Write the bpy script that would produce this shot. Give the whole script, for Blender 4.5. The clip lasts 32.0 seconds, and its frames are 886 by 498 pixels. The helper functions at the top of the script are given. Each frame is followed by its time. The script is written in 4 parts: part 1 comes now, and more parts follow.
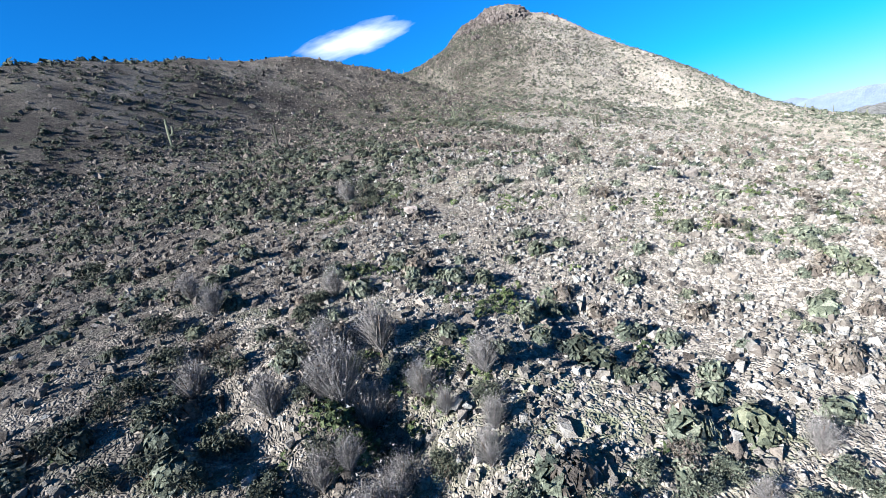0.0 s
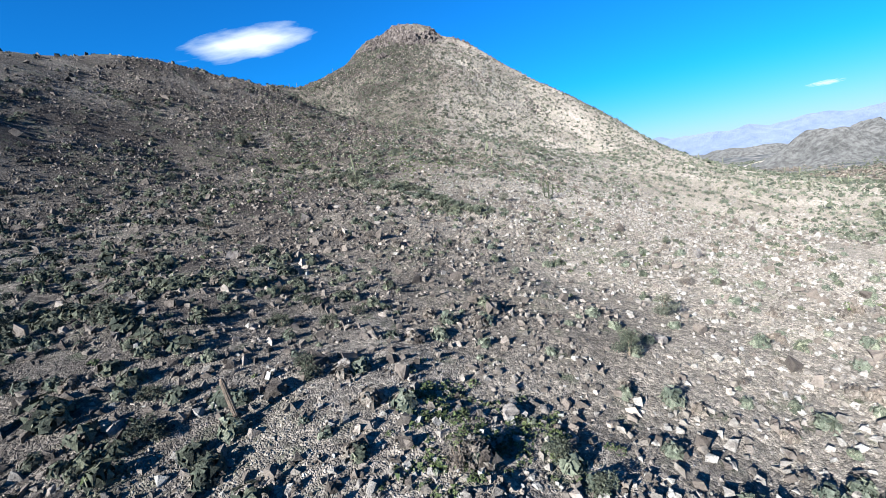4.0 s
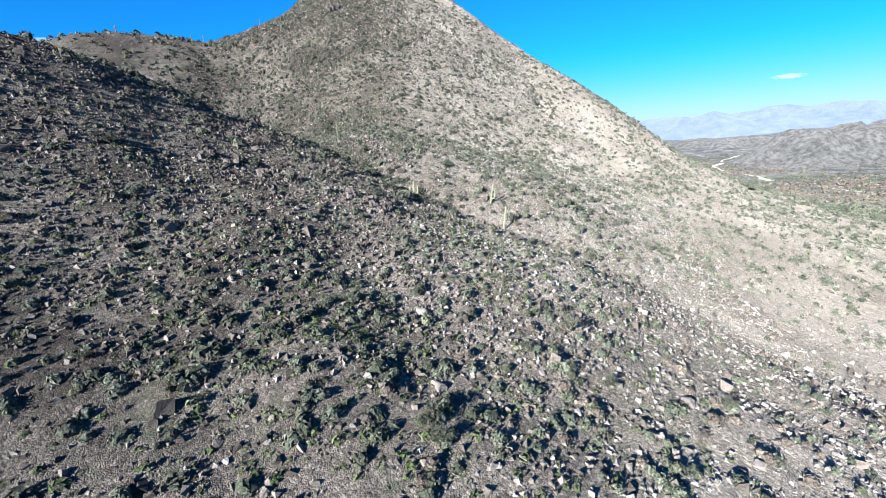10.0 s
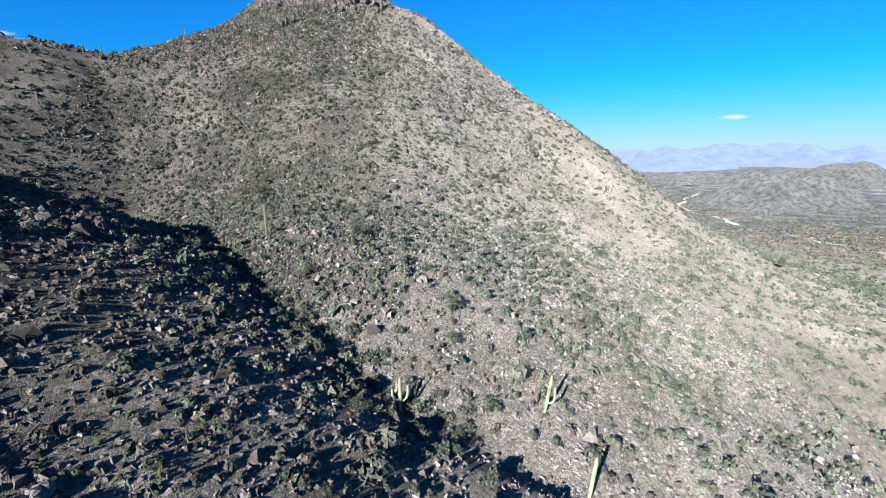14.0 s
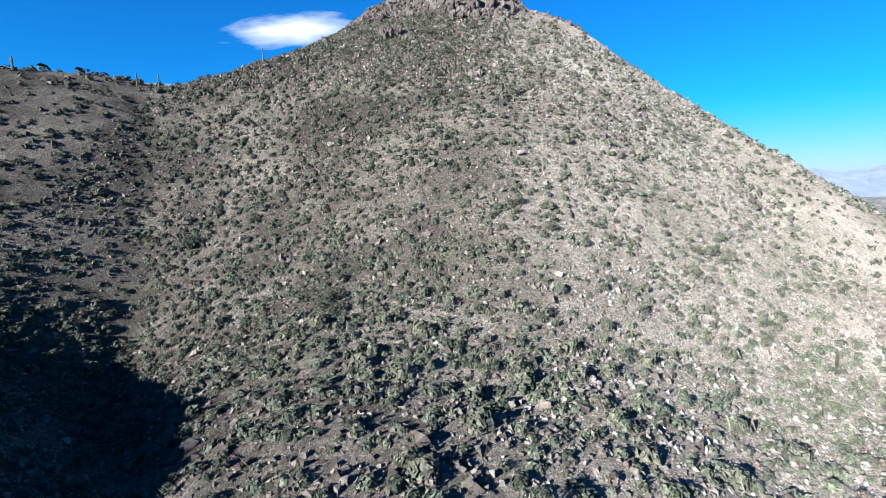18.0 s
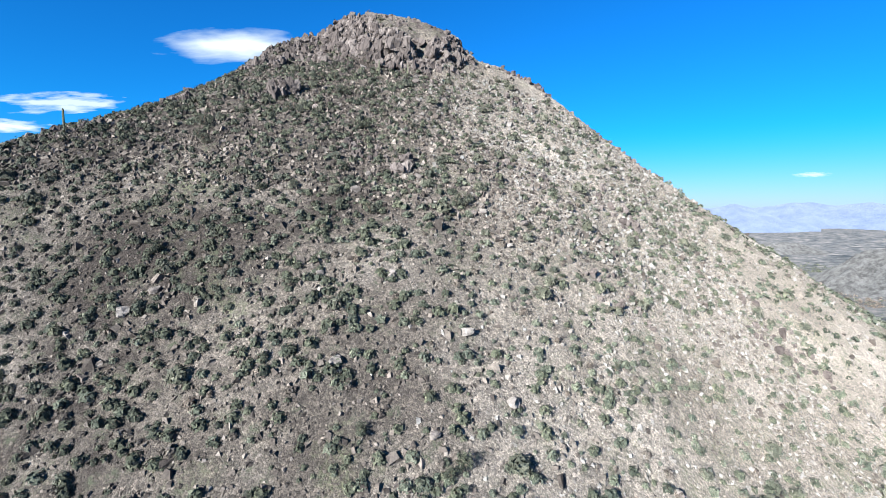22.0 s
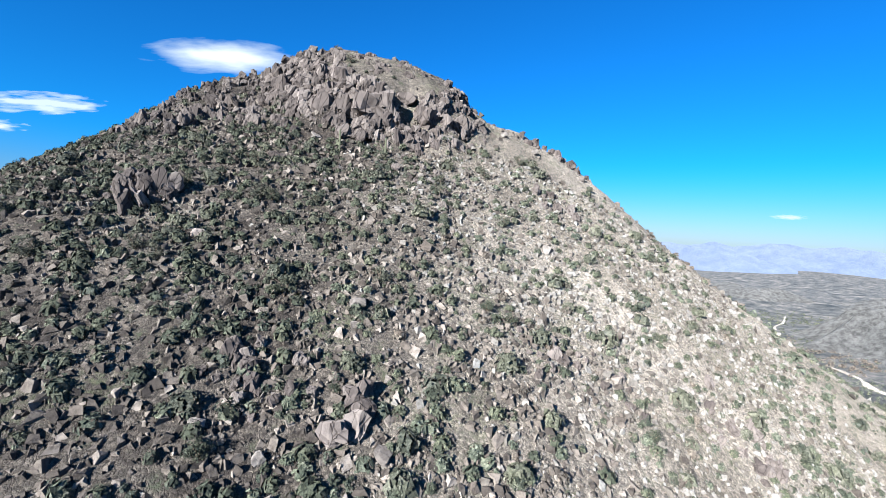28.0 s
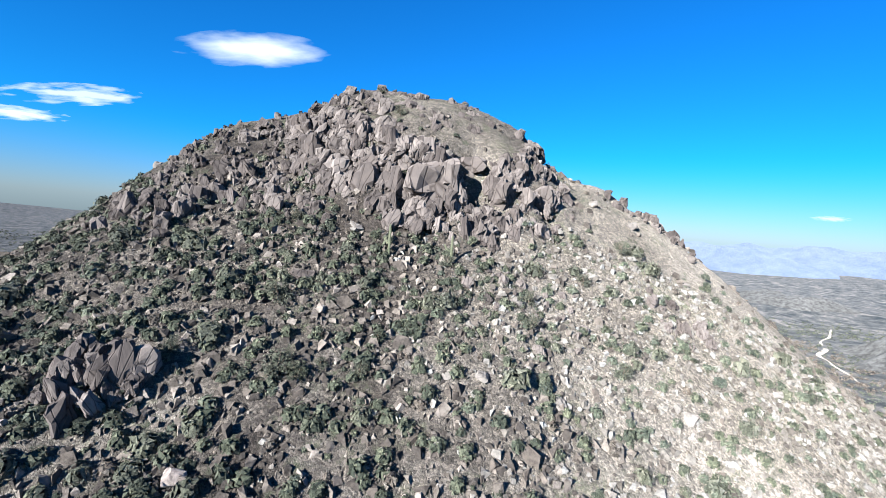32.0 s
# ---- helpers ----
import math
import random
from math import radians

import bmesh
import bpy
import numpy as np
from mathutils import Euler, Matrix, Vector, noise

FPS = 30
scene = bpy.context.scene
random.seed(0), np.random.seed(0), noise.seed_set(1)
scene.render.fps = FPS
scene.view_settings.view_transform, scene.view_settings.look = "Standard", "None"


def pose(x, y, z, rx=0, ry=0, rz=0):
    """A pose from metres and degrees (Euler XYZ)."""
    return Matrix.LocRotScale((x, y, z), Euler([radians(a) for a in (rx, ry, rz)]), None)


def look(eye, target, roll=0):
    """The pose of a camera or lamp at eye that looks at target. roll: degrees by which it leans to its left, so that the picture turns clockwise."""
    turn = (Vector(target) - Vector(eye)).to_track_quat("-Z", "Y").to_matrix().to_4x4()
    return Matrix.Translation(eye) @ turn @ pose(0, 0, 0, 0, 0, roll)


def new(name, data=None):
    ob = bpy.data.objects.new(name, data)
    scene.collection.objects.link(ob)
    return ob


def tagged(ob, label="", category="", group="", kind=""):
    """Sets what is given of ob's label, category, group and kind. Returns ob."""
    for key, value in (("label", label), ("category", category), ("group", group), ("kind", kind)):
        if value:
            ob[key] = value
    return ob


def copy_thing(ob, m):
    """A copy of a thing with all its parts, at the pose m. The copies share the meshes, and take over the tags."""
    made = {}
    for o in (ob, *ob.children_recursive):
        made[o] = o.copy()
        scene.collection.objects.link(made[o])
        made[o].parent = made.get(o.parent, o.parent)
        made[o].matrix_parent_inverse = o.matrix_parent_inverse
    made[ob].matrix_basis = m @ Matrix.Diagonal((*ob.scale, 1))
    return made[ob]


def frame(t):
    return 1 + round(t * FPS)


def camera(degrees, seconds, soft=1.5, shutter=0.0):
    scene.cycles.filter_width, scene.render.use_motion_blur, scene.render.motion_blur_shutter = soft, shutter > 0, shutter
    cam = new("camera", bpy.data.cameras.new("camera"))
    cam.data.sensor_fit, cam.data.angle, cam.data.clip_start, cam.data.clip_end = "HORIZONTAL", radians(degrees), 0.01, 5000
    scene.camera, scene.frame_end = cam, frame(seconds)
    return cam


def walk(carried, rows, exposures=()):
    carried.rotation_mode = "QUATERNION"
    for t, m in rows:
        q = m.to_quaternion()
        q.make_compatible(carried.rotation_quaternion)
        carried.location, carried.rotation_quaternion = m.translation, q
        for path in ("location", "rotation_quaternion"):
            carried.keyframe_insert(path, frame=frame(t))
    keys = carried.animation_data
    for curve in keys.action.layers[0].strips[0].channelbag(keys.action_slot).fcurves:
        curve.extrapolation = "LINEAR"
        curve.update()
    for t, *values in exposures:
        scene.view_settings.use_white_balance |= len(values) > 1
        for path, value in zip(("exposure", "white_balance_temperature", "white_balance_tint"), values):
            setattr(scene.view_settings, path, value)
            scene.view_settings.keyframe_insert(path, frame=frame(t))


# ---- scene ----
cam = camera(88.5, 32.0, soft=0.5)
PATH = [
    (0, (-3.22, 8.55, 16.39), (-8.36, 27.65, 13.41), -10.48),
    (0.5, (-4.99, 12.74, 17.36), (-9.08, 32.05, 14.13), -12.12),
    (1, (-6.53, 17.22, 18.55), (-10.17, 36.66, 15.54), -11.95),
    (1.5, (-7.58, 21.80, 19.78), (-10.82, 41.27, 16.50), -11.25),
    (2, (-8.22, 26.45, 21.20), (-10.89, 46.01, 17.99), -10.09),
    (2.5, (-8.42, 31.20, 22.73), (-10.14, 50.91, 19.86), -7.99),
    (3, (-8.67, 36.01, 24.39), (-9.61, 55.77, 21.45), -8.24),
    (3.5, (-8.80, 40.94, 26.08), (-9.79, 60.71, 23.23), -7.42),
    (4, (-8.63, 45.45, 28.11), (-9.42, 65.20, 25.09), -7.57),
    (4.5, (-8.74, 50.72, 29.53), (-9.52, 70.48, 26.52), -7.90),
    (6.5, (-8.77, 82.73, 36.65), (-9.14, 102.67, 35.25), -1.72),
    (7, (-8.45, 87.54, 38.27), (-8.95, 107.13, 34.29), -2.00),
    (7.5, (-8.45, 92.31, 40.00), (-8.73, 111.63, 34.83), -2.20),
    (8, (-8.37, 97.17, 41.78), (-8.53, 116.33, 36.05), -4.61),
    (8.5, (-8.56, 103.12, 43.62), (-8.63, 122.36, 38.17), -3.95),
    (9, (-8.70, 109.87, 45.39), (-8.38, 129.23, 40.39), -3.88),
    (9.5, (-8.85, 116.54, 47.19), (-8.11, 135.90, 42.25), -4.31),
    (10, (-9.19, 123.09, 48.94), (-8.41, 142.52, 44.27), -3.54),
    (10.5, (-9.25, 129.63, 50.65), (-8.26, 149.05, 46.00), -3.04),
    (11, (-9.27, 136.04, 52.41), (-7.97, 155.49, 47.94), -2.80),
    (11.5, (-9.39, 142.45, 54.18), (-7.75, 161.94, 50.00), -1.95),
    (12, (-9.55, 148.29, 55.92), (-7.60, 167.77, 51.84), -1.16),
    (12.5, (-9.86, 154.30, 57.61), (-7.61, 173.82, 53.87), 1.17),
    (13, (-10.42, 160.31, 59.45), (-7.90, 179.86, 56.08), 4.97),
    (13.5, (-11.18, 166.52, 60.77), (-8.63, 186.07, 57.39), 3.84),
    (14, (-11.67, 172.33, 62.29), (-9.08, 191.77, 58.34), -0.60),
    (14.5, (-12.83, 178.82, 63.65), (-10.61, 198.26, 59.49), -3.62),
    (15, (-14.76, 186.97, 64.20), (-15.74, 206.62, 60.63), 0.06),
    (15.5, (-15.60, 192.57, 65.43), (-17.83, 212.05, 61.49), -0.03),
    (17.5, (-19.02, 222.02, 66.89), (-20.69, 241.74, 64.00), -1.73),
    (18, (-19.24, 228.44, 69.78), (-21.02, 248.17, 67.03), -1.25),
    (18.5, (-19.10, 234.50, 72.77), (-20.93, 254.22, 69.96), -0.24),
    (19, (-18.55, 240.13, 75.85), (-19.49, 259.97, 73.45), -3.42),
    (19.5, (-17.99, 246.13, 78.44), (-18.08, 266.04, 76.61), -5.21),
    (20, (-17.43, 251.39, 80.94), (-16.93, 271.36, 79.81), -4.03),
    (20.5, (-17.26, 256.28, 83.45), (-16.68, 276.24, 82.25), -1.42),
    (21, (-16.99, 260.95, 85.89), (-16.38, 280.88, 84.36), -0.36),
    (21.5, (-16.61, 265.57, 87.81), (-16.06, 285.49, 86.13), -0.06),
    (22, (-16.29, 269.84, 89.98), (-15.70, 289.75, 88.19), 0.35),
    (22.5, (-16.07, 273.98, 92.22), (-15.46, 293.91, 90.63), 1.39),
    (23, (-15.74, 277.63, 94.05), (-14.81, 297.51, 92.07), -0.78),
    (23.5, (-15.59, 281.40, 96.04), (-14.77, 301.26, 93.88), -0.57),
    (24, (-15.30, 284.99, 98.20), (-14.48, 304.88, 96.20), 0.97),
    (24.5, (-15.17, 288.44, 100.29), (-14.24, 308.35, 98.61), 2.84),
    (25, (-15.19, 291.72, 102.52), (-14.26, 311.62, 100.72), 3.39),
    (25.5, (-15.17, 294.85, 104.67), (-14.25, 314.72, 102.56), 3.77),
    (26, (-15.30, 297.90, 107.08), (-14.21, 317.76, 104.96), 3.63),
    (26.5, (-15.52, 300.46, 108.79), (-14.30, 320.35, 107.14), 4.19),
    (28.5, (-18.05, 316.25, 111.28), (-16.77, 336.19, 110.43), 2.93),
    (29, (-19.77, 319.59, 112.52), (-19.67, 339.57, 111.64), 2.42),
    (29.5, (-20.76, 322.01, 114.83), (-21.13, 341.98, 113.83), 3.25),
    (30, (-21.30, 324.08, 117.17), (-21.42, 344.06, 116.29), 2.20),
    (30.5, (-21.83, 326.12, 119.19), (-21.86, 346.09, 118.13), 2.13),
    (31, (-22.33, 328.17, 121.09), (-22.13, 348.13, 119.94), 2.15),
    (31.5, (-22.86, 330.10, 123.30), (-22.55, 350.06, 122.10), 3.26),
    (32, (-23.40, 332.06, 125.34), (-23.05, 352.02, 124.09), 4.41),
]
walk(cam, [(t, look(eye, target, roll)) for t, eye, target, roll in PATH], [(0, 2.38), (4, 2.16), (8, 2.34), (10.5, 2.25), (13, 2.05), (15.5, 2.1), (20, 2.18), (26, 1.98), (30, 2.22), (32, 2.2)])

# ---- sky and sun ----
SUN_FROM = Vector((-0.602 * math.cos(radians(22.5)), -0.799 * math.cos(radians(22.5)), math.sin(radians(22.5))))
world = bpy.data.worlds.new("desert_sky")
scene.world = world
world.use_nodes = True
wn, wl = world.node_tree.nodes, world.node_tree.links
sky = wn.new("ShaderNodeTexSky")
sky.sky_type, sky.sun_disc = "NISHITA", False
sky.sun_elevation, sky.sun_rotation = radians(22.5), math.atan2(SUN_FROM.x, SUN_FROM.y)
sky.altitude, sky.air_density, sky.dust_density, sky.ozone_density = 900, 1.0, 0.3, 2.5
sat = wn.new("ShaderNodeHueSaturation")
sat.inputs["Saturation"].default_value = 1.1
wl.new(sky.outputs["Color"], sat.inputs["Color"])
tint = wn.new("ShaderNodeMix")
tint.data_type, tint.blend_type = "RGBA", "MULTIPLY"
tint.inputs["Factor"].default_value, tint.inputs["B"].default_value = 1.0, (0.08, 1.03, 1.9, 1)
haze = wn.new("ShaderNodeMix")
haze.data_type = "RGBA"
haze.inputs["A"].default_value, haze.inputs["B"].default_value = (0.56, 0.8, 1.35, 1), (0.08, 1.03, 1.9, 1)
rise = wn.new("ShaderNodeSeparateXYZ")
wl.new(wn.new("ShaderNodeTexCoord").outputs["Generated"], rise.inputs["Vector"])
band = wn.new("ShaderNodeMapRange")
band.interpolation_type = "SMOOTHSTEP"
band.inputs["From Min"].default_value, band.inputs["From Max"].default_value = 0.0, 0.16
wl.new(rise.outputs["Z"], band.inputs["Value"])
wl.new(band.outputs["Result"], haze.inputs["Factor"])
wl.new(haze.outputs["Result"], tint.inputs["B"])
wl.new(sat.outputs["Color"], tint.inputs["A"])
wl.new(tint.outputs["Result"], wn["Background"].inputs["Color"])
wn["Background"].inputs["Strength"].default_value = 0.0245
sun = new("sun", bpy.data.lights.new("sun", "SUN"))
sun.data.energy, sun.data.angle, sun.data.color = 5.0, radians(0.5), (0.96, 0.98, 0.98)
sun.matrix_world = look(SUN_FROM * 100, (0, 0, 0))

# ---- small helpers ----


def lattice(seed):
    return np.random.default_rng(seed).random((256, 256))


LATTICES = [lattice(s) for s in (3, 11, 29, 31, 47, 53)]


def value_noise(x, y, cell, which=0):
    """Smooth noise from -1 to 1 with features of about one cell."""
    u, v = np.asarray(x) / cell, np.asarray(y) / cell
    i, j = np.floor(u).astype(int), np.floor(v).astype(int)
    fu, fv = u - i, v - j
    fu, fv = fu * fu * (3 - 2 * fu), fv * fv * (3 - 2 * fv)
    g = LATTICES[which]
    a, b = g[i % 256, j % 256], g[(i + 1) % 256, j % 256]
    c, d = g[i % 256, (j + 1) % 256], g[(i + 1) % 256, (j + 1) % 256]
    return 2 * (a * (1 - fu) * (1 - fv) + b * fu * (1 - fv) + c * (1 - fu) * fv + d * fu * fv) - 1


def line_distance(x, y, line):
    """Distance to a line of stations, and how far along it (0 to 1) the nearest place lies."""
    best, along = np.full(np.shape(x), 1e9), np.zeros(np.shape(x))
    n = len(line) - 1
    for k in range(n):
        (ax, ay), (bx, by) = line[k], line[k + 1]
        dx, dy = bx - ax, by - ay
        s = np.clip(((x - ax) * dx + (y - ay) * dy) / (dx * dx + dy * dy), 0, 1)
        d = np.hypot(x - ax - s * dx, y - ay - s * dy)
        near = d < best
        best, along = np.where(near, d, best), np.where(near, (k + s) / n, along)
    return best, along


# ---- the lie of the land ----
MOUND_X = (-230, -165, -110, -65, -30, 5, 40, 85, 150)
MOUND_WIDE = (55, 48, 40, 33, 30, 30, 34, 45, 60)
MOUND_DEEP = (50, 45, 40, 38, 36, 36, 36, 34, 33, 36, 45, 60)
MOUND_ROWS = {
    -40: (0.2, 0.8, 0.7, 0.1, 2.7, 3.8, 1.4, 0.3, 0.1),
    20: (1.6, 6.6, 6.7, -0.8, 5.4, 6.2, 2.5, 0.2, -0.0),
    70: (4.3, 18.3, 20.7, 3.0, 10.4, 3.0, 2.6, -0.1, -0.2),
    115: (3.9, 18.3, 22.3, -1.2, 8.1, 1.8, 7.0, 2.7, 0.6),
    160: (2.4, 15.0, 28.5, 0.7, 15.3, 10.3, 4.2, 2.4, 0.6),
    205: (1.4, 11.3, 34.0, 18.1, 2.3, 8.6, 2.1, -1.9, -2.2),
    250: (3.8, 12.3, 17.1, 14.0, 10.2, 14.1, 12.7, 3.3, -1.5),
    295: (10.5, 28.0, 7.0, -22.3, 9.1, -11.4, -1.8, 9.3, 4.1),
    335: (12.2, 35.0, 28.1, 2.3, 9.9, 8.8, -7.4, -0.1, 3.3),
    375: (11.8, 13.3, -18.0, 12.1, -11.6, 1.0, -3.3, 11.8, 8.6),
    430: (8.9, 8.0, -7.4, 44.7, 5.0, 30.2, 2.7, 25.5, 10.1),
    510: (2.1, 3.3, 5.8, 23.5, 7.6, 13.0, 5.1, 17.6, 10.3),
}
GULLY_NEAR = [(-54, 152), (-45, 144.5), (-38, 137.6), (-31.2, 131), (-25.4, 126.2), (-20.4, 121.4), (-14, 115.9), (-10.8, 113.6), (-6, 111), (0, 107), (12, 102), (30, 96)]
GULLY_UPPER = [(-95.8, 328), (-86.6, 316.6), (-77, 301), (-66, 279), (-54, 265), (-41, 252), (-33, 238), (-25, 227), (-19.3, 222), (-14, 216.5), (-9, 212.8), (-4, 210), (8, 205), (40, 196), (85, 180)]
PIT = [(-8.6, 18.6), (-7.6, 17.7), (-6.9, 16.6), (-6.4, 15.4), (-5.9, 13.0)]
RILL = [(-15, 20), (-12.8, 17.7), (-10.3, 16.5), (-7.6, 15.2), (-5.5, 14.5), (-3.5, 13.5), (-1, 12)]
CRAG_AT, CRAG_WIDE, CRAG_DEEP = (-24.8, 402.0), 19.5, 16.0
VALLEY = -8.0


def height(x, y, fine=True):
    x, y = np.asarray(x, float), np.asarray(y, float)
    z = np.full(np.broadcast(x, y).shape, VALLEY)
    z = z + 55 * (1 - np.tanh((np.hypot(x + 27, y - 395) - 95) / 70))
    for (my, row), deep in zip(MOUND_ROWS.items(), MOUND_DEEP):
        wy = np.exp(-((y - my) ** 2) / (2 * deep**2))
        for mx, a, wide in zip(MOUND_X, row, MOUND_WIDE):
            z = z + a * wy * np.exp(-((x - mx) ** 2) / (2 * wide**2))
    fall = np.clip((np.hypot(x + 20, y - 250) - 190) / 380, 0, 1)
    z = z - 24 * fall * fall * (3 - 2 * fall)
    r = np.hypot((x - CRAG_AT[0]) / CRAG_WIDE, (y - CRAG_AT[1]) / CRAG_DEEP)
    z = z + 5.0 * np.clip((1.14 - r) / 0.4, 0, 1) + 2.6 * np.clip(1 - r * r, 0, 1)
    z = z - 5.0 * np.exp(-(((x + 18.9) / 2.2) ** 2 + ((y - 391.0) / 3.0) ** 2))
    d, s = line_distance(x, y, PIT)
    z = z - 1.7 * np.exp(-((d / 0.75) ** 2))
    d, s = line_distance(x, y, RILL)
    z = z - 0.9 * np.exp(-((d / 0.8) ** 2))
    d, s = line_distance(x + 1.3 * value_noise(x, y, 6, 1), y + 1.3 * value_noise(x, y, 6, 2), GULLY_NEAR)
    z = z - (1.4 * np.exp(-((d / 1.3) ** 2)) + 0.6 * np.exp(-((d / 8) ** 2))) * np.clip(5 - 6.3 * s, 0, 1) * np.clip(6 * s, 0, 1)
    d, s = line_distance(x, y, GULLY_UPPER)
    z = z - (1.6 * np.exp(-((d / 3.0) ** 2)) + 2.6 * np.exp(-((d / 11) ** 2))) * np.clip(3.2 - 3.2 * s, 0, 1)
    if fine:
        hill = np.clip((z - VALLEY) / 12, 0.1, 1)
        z = z + hill * (1.0 * value_noise(x, y, 23, 0) + 0.55 * value_noise(x, y, 9, 1)) + 0.3 * value_noise(x, y, 3.1, 2) + 0.14 * value_noise(x, y, 1.5, 3)
        z = z + 1.2 * np.clip(value_noise(x, y, 60, 4), 0, 1) * np.clip((y - 330) / 60, 0, 1) * value_noise(x, y, 5.5, 5)
        rim = np.clip(1 - np.abs(r - 1.0) / 0.32, 0, 1)
        z = z + rim * (1.6 * np.round(2.2 * value_noise(x, y, 4.2, 5)) / 2.2 + 1.0 * np.round(2 * value_noise(x + 0.4 * z, y, 2.0, 1)) / 2)
        far = np.clip((np.hypot(x + 20, y - 250) - 500) / 900, 0, 1)
        z = z + far * (18 * value_noise(x, y, 420, 1) + 7 * value_noise(x, y, 130, 0))
    return z


# ---- materials ----
def material(name, rough=0.9):
    m = bpy.data.materials.new(name)
    m.use_nodes = True
    nodes, links = m.node_tree.nodes, m.node_tree.links
    nodes["Principled BSDF"].inputs["Roughness"].default_value = rough
    nodes["Principled BSDF"].inputs["Specular IOR Level"].default_value = 0.15
    if "Diffuse Roughness" in nodes["Principled BSDF"].inputs:
        nodes["Principled BSDF"].inputs["Diffuse Roughness"].default_value = 1.0
    return m, nodes, links, nodes["Principled BSDF"]


def noise_node(nodes, links, scale, detail=4.0, rough=0.6, vector=None):
    n = nodes.new("ShaderNodeTexNoise")
    n.inputs["Scale"].default_value, n.inputs["Detail"].default_value, n.inputs["Roughness"].default_value = scale, detail, rough
    if vector:
        links.new(vector, n.inputs["Vector"])
    return n.outputs["Fac"]


def ramp_node(nodes, links, fac, stops):
    r = nodes.new("ShaderNodeValToRGB")
    while len(r.color_ramp.elements) < len(stops):
        r.color_ramp.elements.new(0.5)
    for e, (p, c) in zip(r.color_ramp.elements, stops):
        e.position, e.color = p, (*c, 1)
    links.new(fac, r.inputs["Fac"])
    return r.outputs["Color"]


def mix_node(nodes, links, fac, a, b, kind="MIX"):
    m = nodes.new("ShaderNodeMix")
    m.data_type, m.blend_type = "RGBA", kind
    for socket, value in ((m.inputs["Factor"], fac), (m.inputs["A"], a), (m.inputs["B"], b)):
        if hasattr(value, "is_linked"):
            links.new(value, socket)
        else:
            socket.default_value = value if isinstance(value, float) else (*value, 1)
    return m.outputs["Result"]


def bump_node(nodes, links, fac, strength, distance, bsdf):
    b = nodes.new("ShaderNodeBump")
    b.inputs["Strength"].default_value, b.inputs["Distance"].default_value = strength, distance
    links.new(fac, b.inputs["Height"])
    links.new(b.outputs["Normal"], bsdf.inputs["Normal"])
    return b


